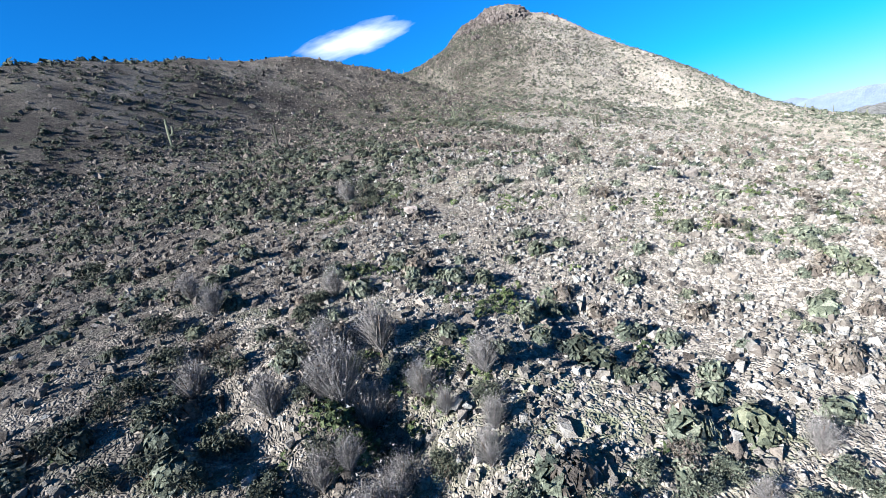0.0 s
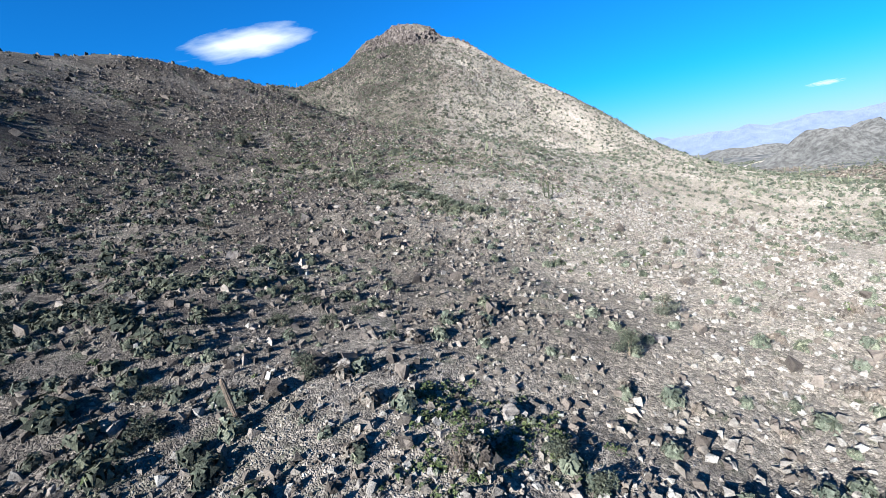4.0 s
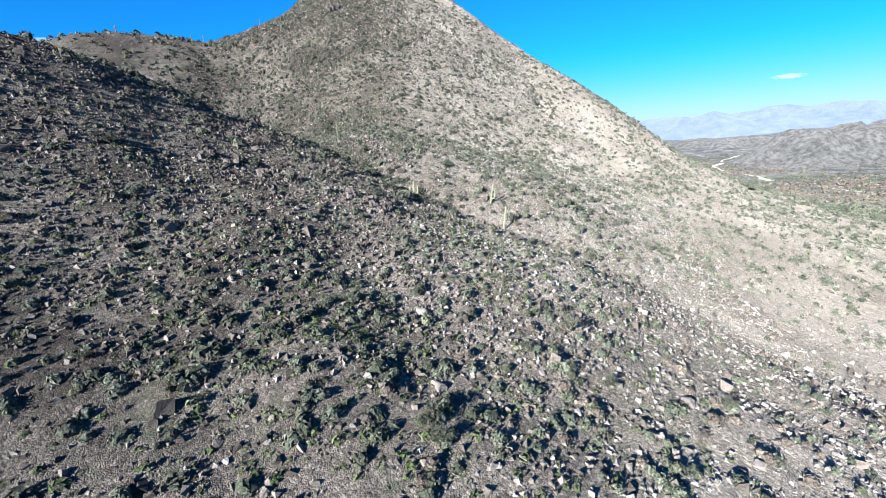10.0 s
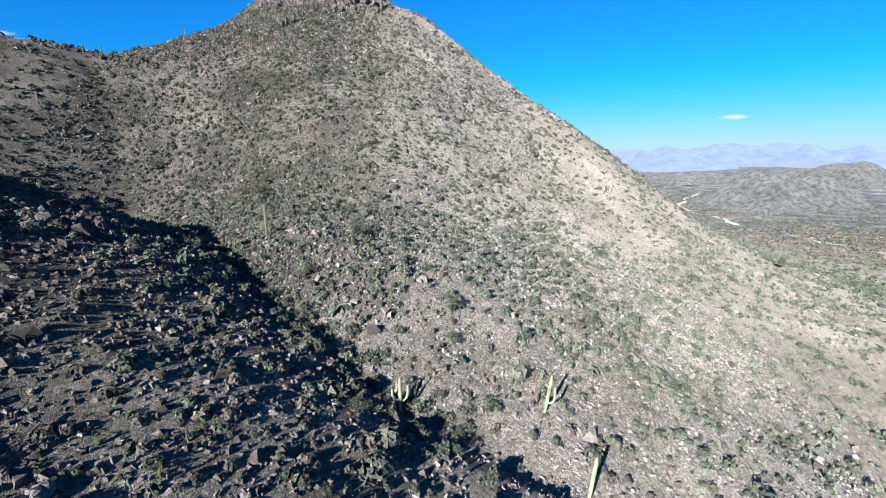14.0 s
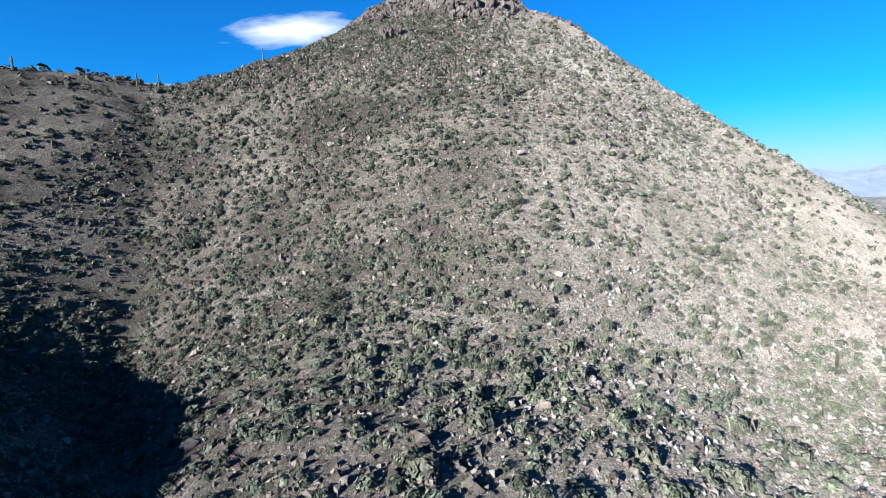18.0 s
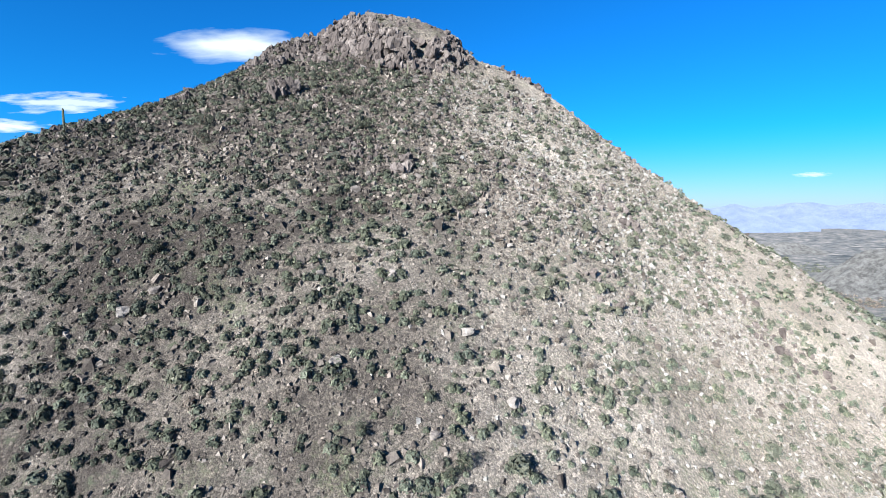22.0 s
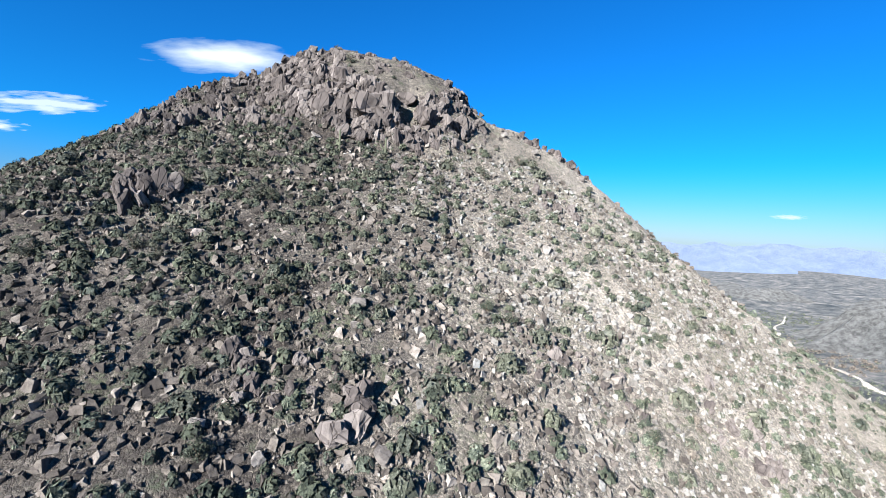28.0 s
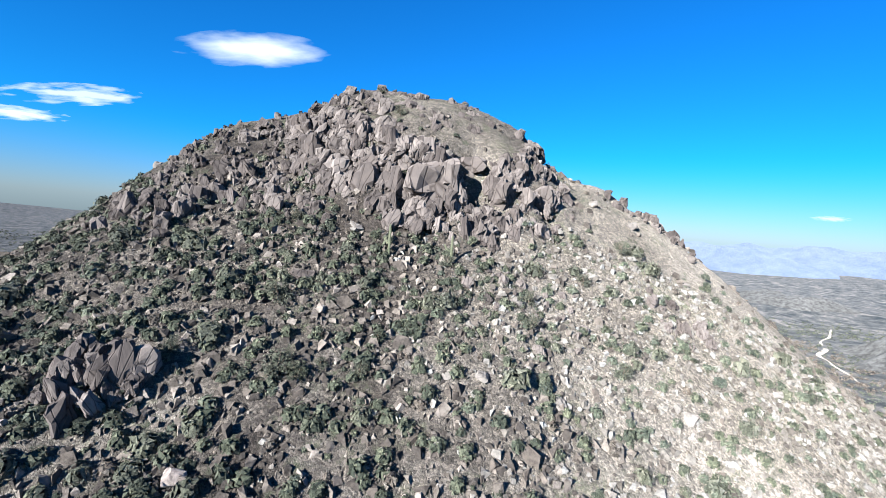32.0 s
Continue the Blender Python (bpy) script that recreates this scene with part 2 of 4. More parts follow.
def ground_material():
    m, n, l, bsdf = material("stony_desert_soil", 0.95)
    co = n.new("ShaderNodeTexCoord").outputs["Object"]
    broad = noise_node(n, l, 0.035, 5, 0.65, co)
    soil = ramp_node(n, l, broad, [(0.35, (0.184, 0.163, 0.141)), (0.5, (0.258, 0.231, 0.201)), (0.68, (0.353, 0.319, 0.283))])
    # Shade of the western slopes is painted into the soil, darker toward -x.
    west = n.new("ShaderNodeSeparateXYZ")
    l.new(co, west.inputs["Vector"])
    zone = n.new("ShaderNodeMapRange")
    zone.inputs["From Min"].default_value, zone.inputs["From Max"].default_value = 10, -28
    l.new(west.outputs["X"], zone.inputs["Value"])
    shade_mottle = ramp_node(n, l, noise_node(n, l, 0.05, 6, 0.7, co), [(0.38, (0.45, 0.45, 0.45)), (0.58, (1, 1, 1))])
    west_shade = mix_node(n, l, 1.0, shade_mottle, zone.outputs["Result"], "MULTIPLY")
    soil = mix_node(n, l, west_shade, soil, (0.054, 0.046, 0.041))
    relief = None
    shift = n.new("ShaderNodeTexNoise")
    shift.inputs["Scale"].default_value, shift.inputs["Detail"].default_value = 2.5, 3
    l.new(co, shift.inputs["Vector"])
    bent = n.new("ShaderNodeVectorMath")
    bent.operation = "MULTIPLY_ADD"
    bent.inputs[1].default_value = (0.3, 0.3, 0.3)
    l.new(shift.outputs["Color"], bent.inputs[0])
    l.new(co, bent.inputs[2])
    for scale, weight in ((8.5, 0.7), (4.6, 0.8), (2.3, 0.4)):
        grit = n.new("ShaderNodeTexVoronoi")
        grit.inputs["Scale"].default_value = scale
        l.new(bent.outputs["Vector"], grit.inputs["Vector"])
        apart = n.new("ShaderNodeSeparateColor")
        l.new(grit.outputs["Color"], apart.inputs["Color"])
        bits = ramp_node(n, l, apart.outputs["Red"], [(0.05, (0.5, 0.5, 0.5)), (0.5, (0.92, 0.91, 0.9)), (0.98, (1.45, 1.42, 1.38))])
        soil = mix_node(n, l, weight, soil, bits, "MULTIPLY")
        gap = n.new("ShaderNodeTexVoronoi")
        gap.feature = "DISTANCE_TO_EDGE"
        gap.inputs["Scale"].default_value = scale
        l.new(bent.outputs["Vector"], gap.inputs["Vector"])
        seam = ramp_node(n, l, gap.outputs["Distance"], [(0.0, (0.78, 0.77, 0.76)), (0.16, (1.03, 1.03, 1.03))])
        soil = mix_node(n, l, weight, soil, seam, "MULTIPLY")
        lump = ramp_node(n, l, gap.outputs["Distance"], [(0.0, (0, 0, 0)), (0.3, (1, 1, 1))])
        relief = lump if relief is None else mix_node(n, l, 0.8, relief, lump, "ADD")
    weeds = noise_node(n, l, 0.09, 7, 0.75, co)
    weed = ramp_node(n, l, weeds, [(0.53, (0, 0, 0)), (0.66, (0.75, 0.75, 0.75))])
    tuft = noise_node(n, l, 2.2, 4, 0.7, co)
    tufts = ramp_node(n, l, tuft, [(0.42, (0, 0, 0)), (0.6, (1, 1, 1))])
    green = ramp_node(n, l, noise_node(n, l, 0.5, 3, 0.6, co), [(0.3, (0.075, 0.085, 0.05)), (0.7, (0.13, 0.14, 0.08))])
    soil = mix_node(n, l, mix_node(n, l, 1.0, weed, tufts, "MULTIPLY"), soil, green)
    specks = n.new("ShaderNodeTexVoronoi")
    specks.inputs["Scale"].default_value = 0.42
    l.new(co, specks.inputs["Vector"])
    spot = ramp_node(n, l, specks.outputs["Distance"], [(0.12, (1, 1, 1)), (0.34, (0, 0, 0))])
    spot = mix_node(n, l, 1.0, spot, tufts, "MULTIPLY")
    soil = mix_node(n, l, spot, soil, (0.06, 0.066, 0.043))
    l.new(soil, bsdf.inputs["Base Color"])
    span = n.new("ShaderNodeVectorMath")
    span.operation = "DISTANCE"
    span.inputs[1].default_value = (-20, 250, 60)
    l.new(co, span.inputs[0])
    reach = n.new("ShaderNodeMapRange")
    reach.inputs["From Min"].default_value, reach.inputs["From Max"].default_value = 330, 620
    l.new(span.outputs["Value"], reach.inputs["Value"])
    scrub = ramp_node(n, l, noise_node(n, l, 0.03, 9, 0.8, co), [(0.4, (0.018, 0.022, 0.024)), (0.52, (0.06, 0.06, 0.06)), (0.64, (0.14, 0.125, 0.115))])
    soil = mix_node(n, l, reach.outputs["Result"], soil, scrub)
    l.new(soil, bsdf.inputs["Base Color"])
    rub = noise_node(n, l, 2.6, 8, 0.72, co)
    bump_node(n, l, mix_node(n, l, 0.35, relief, rub), 0.9, 0.13, bsdf)
    return m


def rock_material(name, tones, scale=1.3, apart=False, cracked=False):
    m, n, l, bsdf = material(name, 0.9)
    co = n.new("ShaderNodeTexCoord").outputs["Object"]
    own = n.new("ShaderNodeObjectInfo").outputs["Random"] if apart else n.new("ShaderNodeNewGeometry").outputs["Random Per Island"]
    tone = ramp_node(n, l, own, tones)
    stain = ramp_node(n, l, noise_node(n, l, scale, 6, 0.7, co), [(0.34, (0.42, 0.4, 0.39)), (0.52, (0.95, 0.95, 0.95)), (0.68, (1.3, 1.27, 1.23))])
    body = mix_node(n, l, 0.85, tone, stain, "MULTIPLY")
    relief = noise_node(n, l, scale * 5, 8, 0.7, co)
    if cracked:
        joint = n.new("ShaderNodeTexVoronoi")
        joint.feature = "DISTANCE_TO_EDGE"
        joint.inputs["Scale"].default_value = 2.6
        warp = n.new("ShaderNodeMapping")
        warp.inputs["Scale"].default_value = (1.0, 1.0, 0.45)
        l.new(co, warp.inputs["Vector"])
        l.new(warp.outputs["Vector"], joint.inputs["Vector"])
        crack = ramp_node(n, l, joint.outputs["Distance"], [(0.0, (0.3, 0.28, 0.27)), (0.06, (1, 1, 1))])
        body = mix_node(n, l, 0.8, body, crack, "MULTIPLY")
        relief = mix_node(n, l, 0.6, relief, crack)
    l.new(body, bsdf.inputs["Base Color"])
    bump_node(n, l, relief, 0.9, 0.15, bsdf)
    return m


def leaf_material(name, tones):
    m, n, l, bsdf = material(name, 0.8)
    own = n.new("ShaderNodeNewGeometry").outputs["Random Per Island"]
    tone = ramp_node(n, l, own, tones)
    co = n.new("ShaderNodeTexCoord").outputs["Object"]
    patch = ramp_node(n, l, noise_node(n, l, 0.35, 3, 0.6, co), [(0.35, (0.6, 0.62, 0.6)), (0.65, (1.25, 1.2, 1.05))])
    sprig = noise_node(n, l, 6.0, 5, 0.75, co)
    fine = ramp_node(n, l, sprig, [(0.36, (0.35, 0.37, 0.35)), (0.5, (0.9, 0.9, 0.9)), (0.64, (1.4, 1.38, 1.38))])
    body = mix_node(n, l, 0.9, tone, patch, "MULTIPLY")
    l.new(mix_node(n, l, 1.0, body, fine, "MULTIPLY"), bsdf.inputs["Base Color"])
    bump_node(n, l, sprig, 1.0, 0.12, bsdf)
    return m


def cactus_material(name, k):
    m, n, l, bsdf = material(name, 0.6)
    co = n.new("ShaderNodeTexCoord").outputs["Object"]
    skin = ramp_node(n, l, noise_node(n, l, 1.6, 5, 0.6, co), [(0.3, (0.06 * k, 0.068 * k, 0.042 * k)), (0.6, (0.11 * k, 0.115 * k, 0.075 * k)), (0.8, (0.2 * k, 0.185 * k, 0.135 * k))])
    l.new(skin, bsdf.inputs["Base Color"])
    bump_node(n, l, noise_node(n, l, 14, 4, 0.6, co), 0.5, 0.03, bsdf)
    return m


def far_material(name, low, high, speckle=0.1):
    m, n, l, bsdf = material(name, 1.0)
    co = n.new("ShaderNodeTexCoord").outputs["Object"]
    tone = ramp_node(n, l, noise_node(n, l, 0.012, 7, 0.65, co), [(0.3, low), (0.7, high)])
    bushes = ramp_node(n, l, noise_node(n, l, 0.11, 6, 0.8, co), [(0.42, (1 - speckle,) * 3), (0.5, (1, 1, 1)), (0.62, (1 + speckle,) * 3)])
    l.new(mix_node(n, l, 1.0, tone, bushes, "MULTIPLY"), bsdf.inputs["Base Color"])
    bump_node(n, l, noise_node(n, l, 0.02, 8, 0.7, co), 0.7, 12.0, bsdf)
    return m


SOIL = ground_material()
STONE = rock_material("loose_desert_stone", [(0.0, (0.0638, 0.0541, 0.0481)), (0.25, (0.118, 0.103, 0.0894)), (0.6, (0.175, 0.159, 0.144)), (0.9, (0.217, 0.204, 0.187)), (1.0, (0.255, 0.247, 0.232))], 2.0)
# Dark copy of the loose stone: shade put into colour, mostly for western slopes.
DARK_STONE = rock_material("shade_toned_stone", [(0.0, (0.0446, 0.0379, 0.0338)), (0.4, (0.0867, 0.0721, 0.062)), (0.85, (0.155, 0.131, 0.113)), (1.0, (0.256, 0.221, 0.193))], 2.0)
BOULDER = rock_material("tan_boulder_rock", [(0.0, (0.112, 0.0955, 0.086)), (1.0, (0.212, 0.191, 0.175))], 1.4, True)
CLIFF = rock_material("weathered_volcanic_rock", [(0.0, (0.064, 0.053, 0.0495)), (0.5, (0.105, 0.0872, 0.08)), (1.0, (0.163, 0.139, 0.128))], 1.1, True, True)
LEAF_GREY = leaf_material("grey_green_leaves", [(0.0, (0.0511, 0.0614, 0.0495)), (0.6, (0.0929, 0.104, 0.0826)), (1.0, (0.158, 0.167, 0.139))])
LEAF_DARK = leaf_material("dark_olive_leaves", [(0.0, (0.0327, 0.0389, 0.031)), (0.6, (0.066, 0.0738, 0.056)), (1.0, (0.124, 0.13, 0.1))])
LEAF_DRY = leaf_material("dry_brown_twigs", [(0.0, (0.0645, 0.0516, 0.0473)), (0.6, (0.112, 0.0946, 0.086)), (1.0, (0.181, 0.159, 0.146))])
LEAF_FRESH = leaf_material("fresh_green_herbs", [(0.0, (0.0329, 0.0494, 0.0189)), (0.6, (0.0622, 0.0826, 0.0378)), (1.0, (0.11, 0.122, 0.0662))])
LEAF_PALE = leaf_material("bare_pale_twigs", [(0.0, (0.138, 0.125, 0.129)), (0.6, (0.224, 0.206, 0.215)), (1.0, (0.31, 0.292, 0.301))])
LEAF_PALO = leaf_material("pale_olive_leaves", [(0.0, (0.0499, 0.0532, 0.0409)), (0.6, (0.0912, 0.0955, 0.0773)), (1.0, (0.15, 0.149, 0.126))])
BARK = rock_material("dry_shrub_wood", [(0.0, (0.103, 0.0774, 0.0602)), (1.0, (0.189, 0.146, 0.112))], 6.0)
CACTUS = cactus_material("ribbed_cactus_skin", 1.0)
# Near-black skin tone: the cactus's shade is put into its base colour.
CACTUS_DARK = cactus_material("shade_dark_cactus_skin", 0.35)
CACTUS_PALE = cactus_material("pale_spiny_cactus_skin", 1.8)


# ---- mesh building ----
def mesh_of(name, verts, faces, mat, smooth=False):
    """A mesh from arrays of corners and of triangles or quads."""
    verts, faces = np.asarray(verts, np.float32), np.asarray(faces, np.int32)
    me = bpy.data.meshes.new(name)
    n = faces.shape[1]
    me.vertices.add(len(verts))
    me.vertices.foreach_set("co", verts.ravel())
    me.loops.add(faces.size)
    me.loops.foreach_set("vertex_index", faces.ravel())
    me.polygons.add(len(faces))
    me.polygons.foreach_set("loop_start", np.arange(0, faces.size, n, dtype=np.int32))
    me.polygons.foreach_set("use_smooth", np.full(len(faces), smooth))
    me.update(calc_edges=True)
    me.materials.append(mat)
    return me


def child(name, me, parent, label=""):
    ob = new(name, me)
    ob.parent = parent
    return tagged(ob, label) if label else ob


SHARD_V = np.array([(-0.55, -0.42, -0.4), (0.6, -0.35, -0.4), (0.0, 0.6, -0.4), (-0.42, -0.3, 0.4), (0.45, -0.28, 0.42), (0.02, 0.42, 0.4)], float)
SHARD_F = np.array([(3, 4, 5), (0, 1, 4), (0, 4, 3), (1, 2, 5), (1, 5, 4), (2, 0, 3), (2, 3, 5)])
BRICK_V = np.array([(-0.5, -0.5, -0.4), (0.5, -0.45, -0.4), (0.5, 0.5, -0.4), (-0.5, 0.45, -0.4), (-0.4, -0.38, 0.4), (0.38, -0.35, 0.42), (0.4, 0.36, 0.38), (-0.38, 0.35, 0.4)], float)
BRICK_F = np.array([(4, 5, 6), (4, 6, 7), (0, 1, 5), (0, 5, 4), (1, 2, 6), (1, 6, 5), (2, 3, 7), (2, 7, 6), (3, 0, 4), (3, 4, 7)])


def turns(n, rng, tilt=math.pi):
    """n random turns as matrices."""
    a, b, c = rng.uniform(0, 2 * math.pi, n), rng.normal(0, tilt, n), rng.normal(0, tilt, n)
    ca, sa, cb, sb, cc, sc = np.cos(a), np.sin(a), np.cos(b), np.sin(b), np.cos(c), np.sin(c)
    o, z = np.ones(n), np.zeros(n)
    rz = np.stack([ca, -sa, z, sa, ca, z, z, z, o], -1).reshape(n, 3, 3)
    rx = np.stack([o, z, z, z, cb, -sb, z, sb, cb], -1).reshape(n, 3, 3)
    ry = np.stack([cc, z, sc, z, o, z, -sc, z, cc], -1).reshape(n, 3, 3)
    return np.einsum("nij,njk,nkl->nil", rz, rx, ry)


def heap_of_stones(place, size, rng, tilt=0.32, near=False):
    """Angular broken stones bedded in the ground, one at each place, as corners and triangles."""
    n, base, tri = len(place), BRICK_V if near else SHARD_V, BRICK_F if near else SHARD_F
    k = len(base)
    shape = base[None] * rng.uniform(0.65, 1.3, (n, k, 3)) + rng.normal(0, 0.09, (n, k, 3))
    shape = shape * (size[:, None] * rng.uniform([0.8, 0.7, 0.75], [1.25, 1.1, 1.3], (n, 3)))[:, None]
    v = np.einsum("nij,nkj->nki", turns(n, rng, tilt), shape) + place[:, None]
    f = tri[None] + k * np.arange(n)[:, None, None]
    return v.reshape(-1, 3), f.reshape(-1, 3)


def foliage(n, rng, wide, high, leaf, clumps=7):
    """n small leaf triangles in uneven clumps that make up one crown standing on the ground."""
    cen = rng.normal(0, 1, (clumps, 3))
    cen /= np.linalg.norm(cen, axis=1)[:, None]
    cen = np.abs(cen * [1, 1, 1]) * np.sign(cen) * rng.uniform(0.25, 0.75, (clumps, 1))
    which = rng.integers(0, clumps, n)
    d = rng.normal(0, 1, (n, 3))
    d = d / np.linalg.norm(d, axis=1)[:, None] * rng.uniform(0.5, 1, (n, 1)) * rng.uniform(0.28, 0.5, (clumps, 1))[which]
    p = cen[which] + d
    p = np.stack([p[:, 0] * wide, p[:, 1] * wide, (p[:, 2] * 0.5 + 0.5) * high], -1)
    p[:, 2] = np.maximum(p[:, 2], 0.02)
    tri = rng.normal(0, 1, (n, 3, 3)) * leaf
    v = p[:, None] + tri
    return v.reshape(-1, 3), np.arange(3 * n).reshape(-1, 3)


def dome(n, rng, wide, high, leaf, core=False):
    """n leaf sprays over a lumpy rounded crown, each facing roughly outward; core adds the dense twiggy heart."""
    d = rng.normal(0, 1, (n, 3))
    d[:, 2] = np.abs(d[:, 2]) * 0.9 - 0.15
    d /= np.linalg.norm(d, axis=1)[:, None]
    lobes = rng.normal(0, 1, (5, 3))
    lobes /= np.linalg.norm(lobes, axis=1)[:, None]
    r = (0.68 + 0.32 * np.clip((d @ lobes.T).max(1), 0, 1)) * rng.uniform(0.72, 1.08, n)
    p = d * r[:, None] * [wide, wide, high]
    p[:, 2] = np.maximum(p[:, 2], 0.03)
    side = np.cross(d, rng.normal(0, 1, (n, 3)))
    side /= np.linalg.norm(side, axis=1)[:, None]
    other = np.cross(d, side)
    a = rng.uniform(0, 2 * math.pi, (n, 1)) + np.array([0, 2.1, 4.2]) + rng.normal(0, 0.3, (n, 3))
    q = leaf * rng.uniform(0.7, 1.35, (n, 1, 1)) * (np.cos(a)[..., None] * side[:, None] + np.sin(a)[..., None] * other[:, None])
    v = (p[:, None] + q + rng.normal(0, 0.32 * leaf, (n, 3, 3))).reshape(-1, 3)
    f = np.arange(3 * n).reshape(-1, 3)
    if not core:
        return v, f
    a = np.linspace(0, 2 * math.pi, 8)[:-1]
    low = np.stack([np.cos(a), np.sin(a), 0 * a], -1) * [wide, wide, 0] * 0.8 * rng.uniform(0.8, 1.15, (7, 1))
    mid = np.stack([np.cos(a + 0.4), np.sin(a + 0.4), 0.75 + 0 * a], -1) * [wide * 0.58, wide * 0.58, high * 0.85] * rng.uniform(0.85, 1.15, (7, 1))
    k, j = np.arange(7), (np.arange(7) + 1) % 7
    body = np.concatenate([low, mid, [[0, 0, high * 0.85]]])
    tri = np.concatenate([np.stack([k, j, k + 7], -1), np.stack([j, j + 7, k + 7], -1), np.stack([k + 7, j + 7, 0 * k + 14], -1)])
    heart = (0.86 * body[tri] + rng.normal(0, 0.1 * wide, (21, 3, 3))).reshape(-1, 3)
    return np.concatenate([v, heart]), np.arange(len(v) + 63).reshape(-1, 3)


def many(base_v, base_f, place, scale, rng):
    """One shape repeated at many places, each turned about its upright."""
    n, k = len(place), len(base_v)
    a = rng.uniform(0, 2 * math.pi, n)
    c, s = np.cos(a), np.sin(a)
    x, y, z = base_v.T
    v = np.stack([c[:, None] * x - s[:, None] * y, s[:, None] * x + c[:, None] * y, np.repeat(z[None], n, 0)], -1) * scale[:, None, None] + place[:, None]
    return v.reshape(-1, 3), (base_f[None] + k * np.arange(n)[:, None, None]).reshape(-1, base_f.shape[1])


def on_ground(x, y, sink=0.0):
    return np.stack([x, y, height(x, y) - sink], -1)


# ---- ground ----
def spaced(*spans):
    return np.unique(np.concatenate([np.arange(a, b, s) for a, b, s in spans]))


gx = np.concatenate([-np.geomspace(4300, 900, 14), spaced((-880, -320, 28), (-320, -130, 6), (-130, -70, 2.5), (-70, 15, 1.2), (15, 60, 1.5), (60, 130, 2.5), (130, 320, 7), (320, 900, 20)), np.geomspace(920, 4300, 16)])
gy = np.concatenate([-np.geomspace(4300, 60, 18), spaced((-50, 0, 3), (0, 70, 0.8), (70, 378, 1.5), (378, 420, 0.75), (420, 470, 1.5), (470, 620, 5), (620, 1300, 22)), np.geomspace(1320, 4700, 16)])
X, Y = np.meshgrid(gx, gy)
verts = np.stack([X.ravel(), Y.ravel(), height(X, Y).ravel()], -1)
i = np.arange(len(gx) * (len(gy) - 1)).reshape(len(gy) - 1, len(gx))[:, :-1].ravel()
quads = np.stack([i, i + 1, i + 1 + len(gx), i + len(gx)], -1)
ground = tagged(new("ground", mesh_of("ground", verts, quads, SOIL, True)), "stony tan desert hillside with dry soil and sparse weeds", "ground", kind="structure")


# ---- far hills, ranges, wash and clouds ----
def far_range(name, label, az0, az1, dist, top, seed, mat, depth=500):
    """A long rugged range with a jagged crest and two flanks."""
    rng = np.random.default_rng(seed)
    n, k = 120, 9
    az = np.radians(np.linspace(az0, az1, n))
    u = np.linspace(0, 1, n)
    crest = 0.35 + 0.3 * np.interp(u * 9, np.arange(10), rng.random(10)) + 0.25 * np.interp(u * 24, np.arange(25), rng.random(25)) + 0.1 * np.interp(u * 60, np.arange(61), rng.random(61))
    crest = crest * np.clip(np.minimum(u, 1 - u) * 6, 0, 1) * top
    v, f = [], []
    for r in range(k):
        s = r / (k - 1) * 2 - 1
        d = dist + s * depth
        z = VALLEY - 50 + (crest + 50) * (1 - np.abs(s) ** 1.2) * (1 + 0.25 * np.interp(u * 40, np.arange(41), rng.random(41) - 0.5) * (abs(s) > 0.1))
        v.append(np.stack([np.sin(az) * d - 10, np.cos(az) * d + 150, z], -1))
    idx = np.arange(n * (k - 1)).reshape(k - 1, n)[:, :-1].ravel()
    f = np.stack([idx, idx + 1, idx + 1 + n, idx + n], -1)
    return tagged(new(name, mesh_of(name, np.concatenate(v), f, mat)), label, "mountain range", kind="structure")


# The blue haze of distance is painted into the ranges' base colours.
BLUE = far_material("haze_blue_range", (0.064, 0.084, 0.128), (0.094, 0.115, 0.164))
BROWN = far_material("brown_desert_hills", (0.05, 0.05, 0.049), (0.074, 0.072, 0.07), 0.42)
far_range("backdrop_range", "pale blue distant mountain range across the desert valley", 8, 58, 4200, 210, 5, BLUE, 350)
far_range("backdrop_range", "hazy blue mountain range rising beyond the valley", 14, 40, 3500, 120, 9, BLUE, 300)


def far_peak(x, y, top, wide, seed):
    rng = np.random.default_rng(seed)
    a, r = np.meshgrid(np.linspace(0, 2 * math.pi, 49)[:-1], np.linspace(0, 1, 15) ** 1.3)
    wob = np.interp((a / (2 * math.pi) * 16) % 16, np.arange(17), np.append(q := rng.random(16), q[0]))
    rr = r * wide * (0.75 + 0.5 * wob)
    px, py = x + rr * np.cos(a) * 1.25, y + rr * np.sin(a)
    z = VALLEY - 35 + 1.1 * top * np.clip(1.55 * (1 - r), 0, 1) ** 1.4 * (1 + 0.3 * value_noise(px, py, wide * 0.35, 2) * np.clip(4 * r, 0, 1)) + 0.05 * top * value_noise(px, py, wide * 0.1, 3)
    n, k = a.shape[1], a.shape[0]
    idx = np.arange(n * (k - 1)).reshape(k - 1, n)
    nxt = np.roll(idx, -1, 1)
    f = np.stack([idx.ravel(), nxt.ravel(), nxt.ravel() + n, idx.ravel() + n], -1)
    ob = new("distant_hill", mesh_of("distant_hill", np.stack([px, py, z], -1).reshape(-1, 3), f[:, ::-1], BROWN))
    return tagged(ob, "rounded brown rocky hill across the valley", "hill", kind="structure")


far_peak(740, 950, 54, 135, 4)
far_peak(900, 1500, 40, 190, 8)
far_peak(1250, 1300, 62, 230, 12)


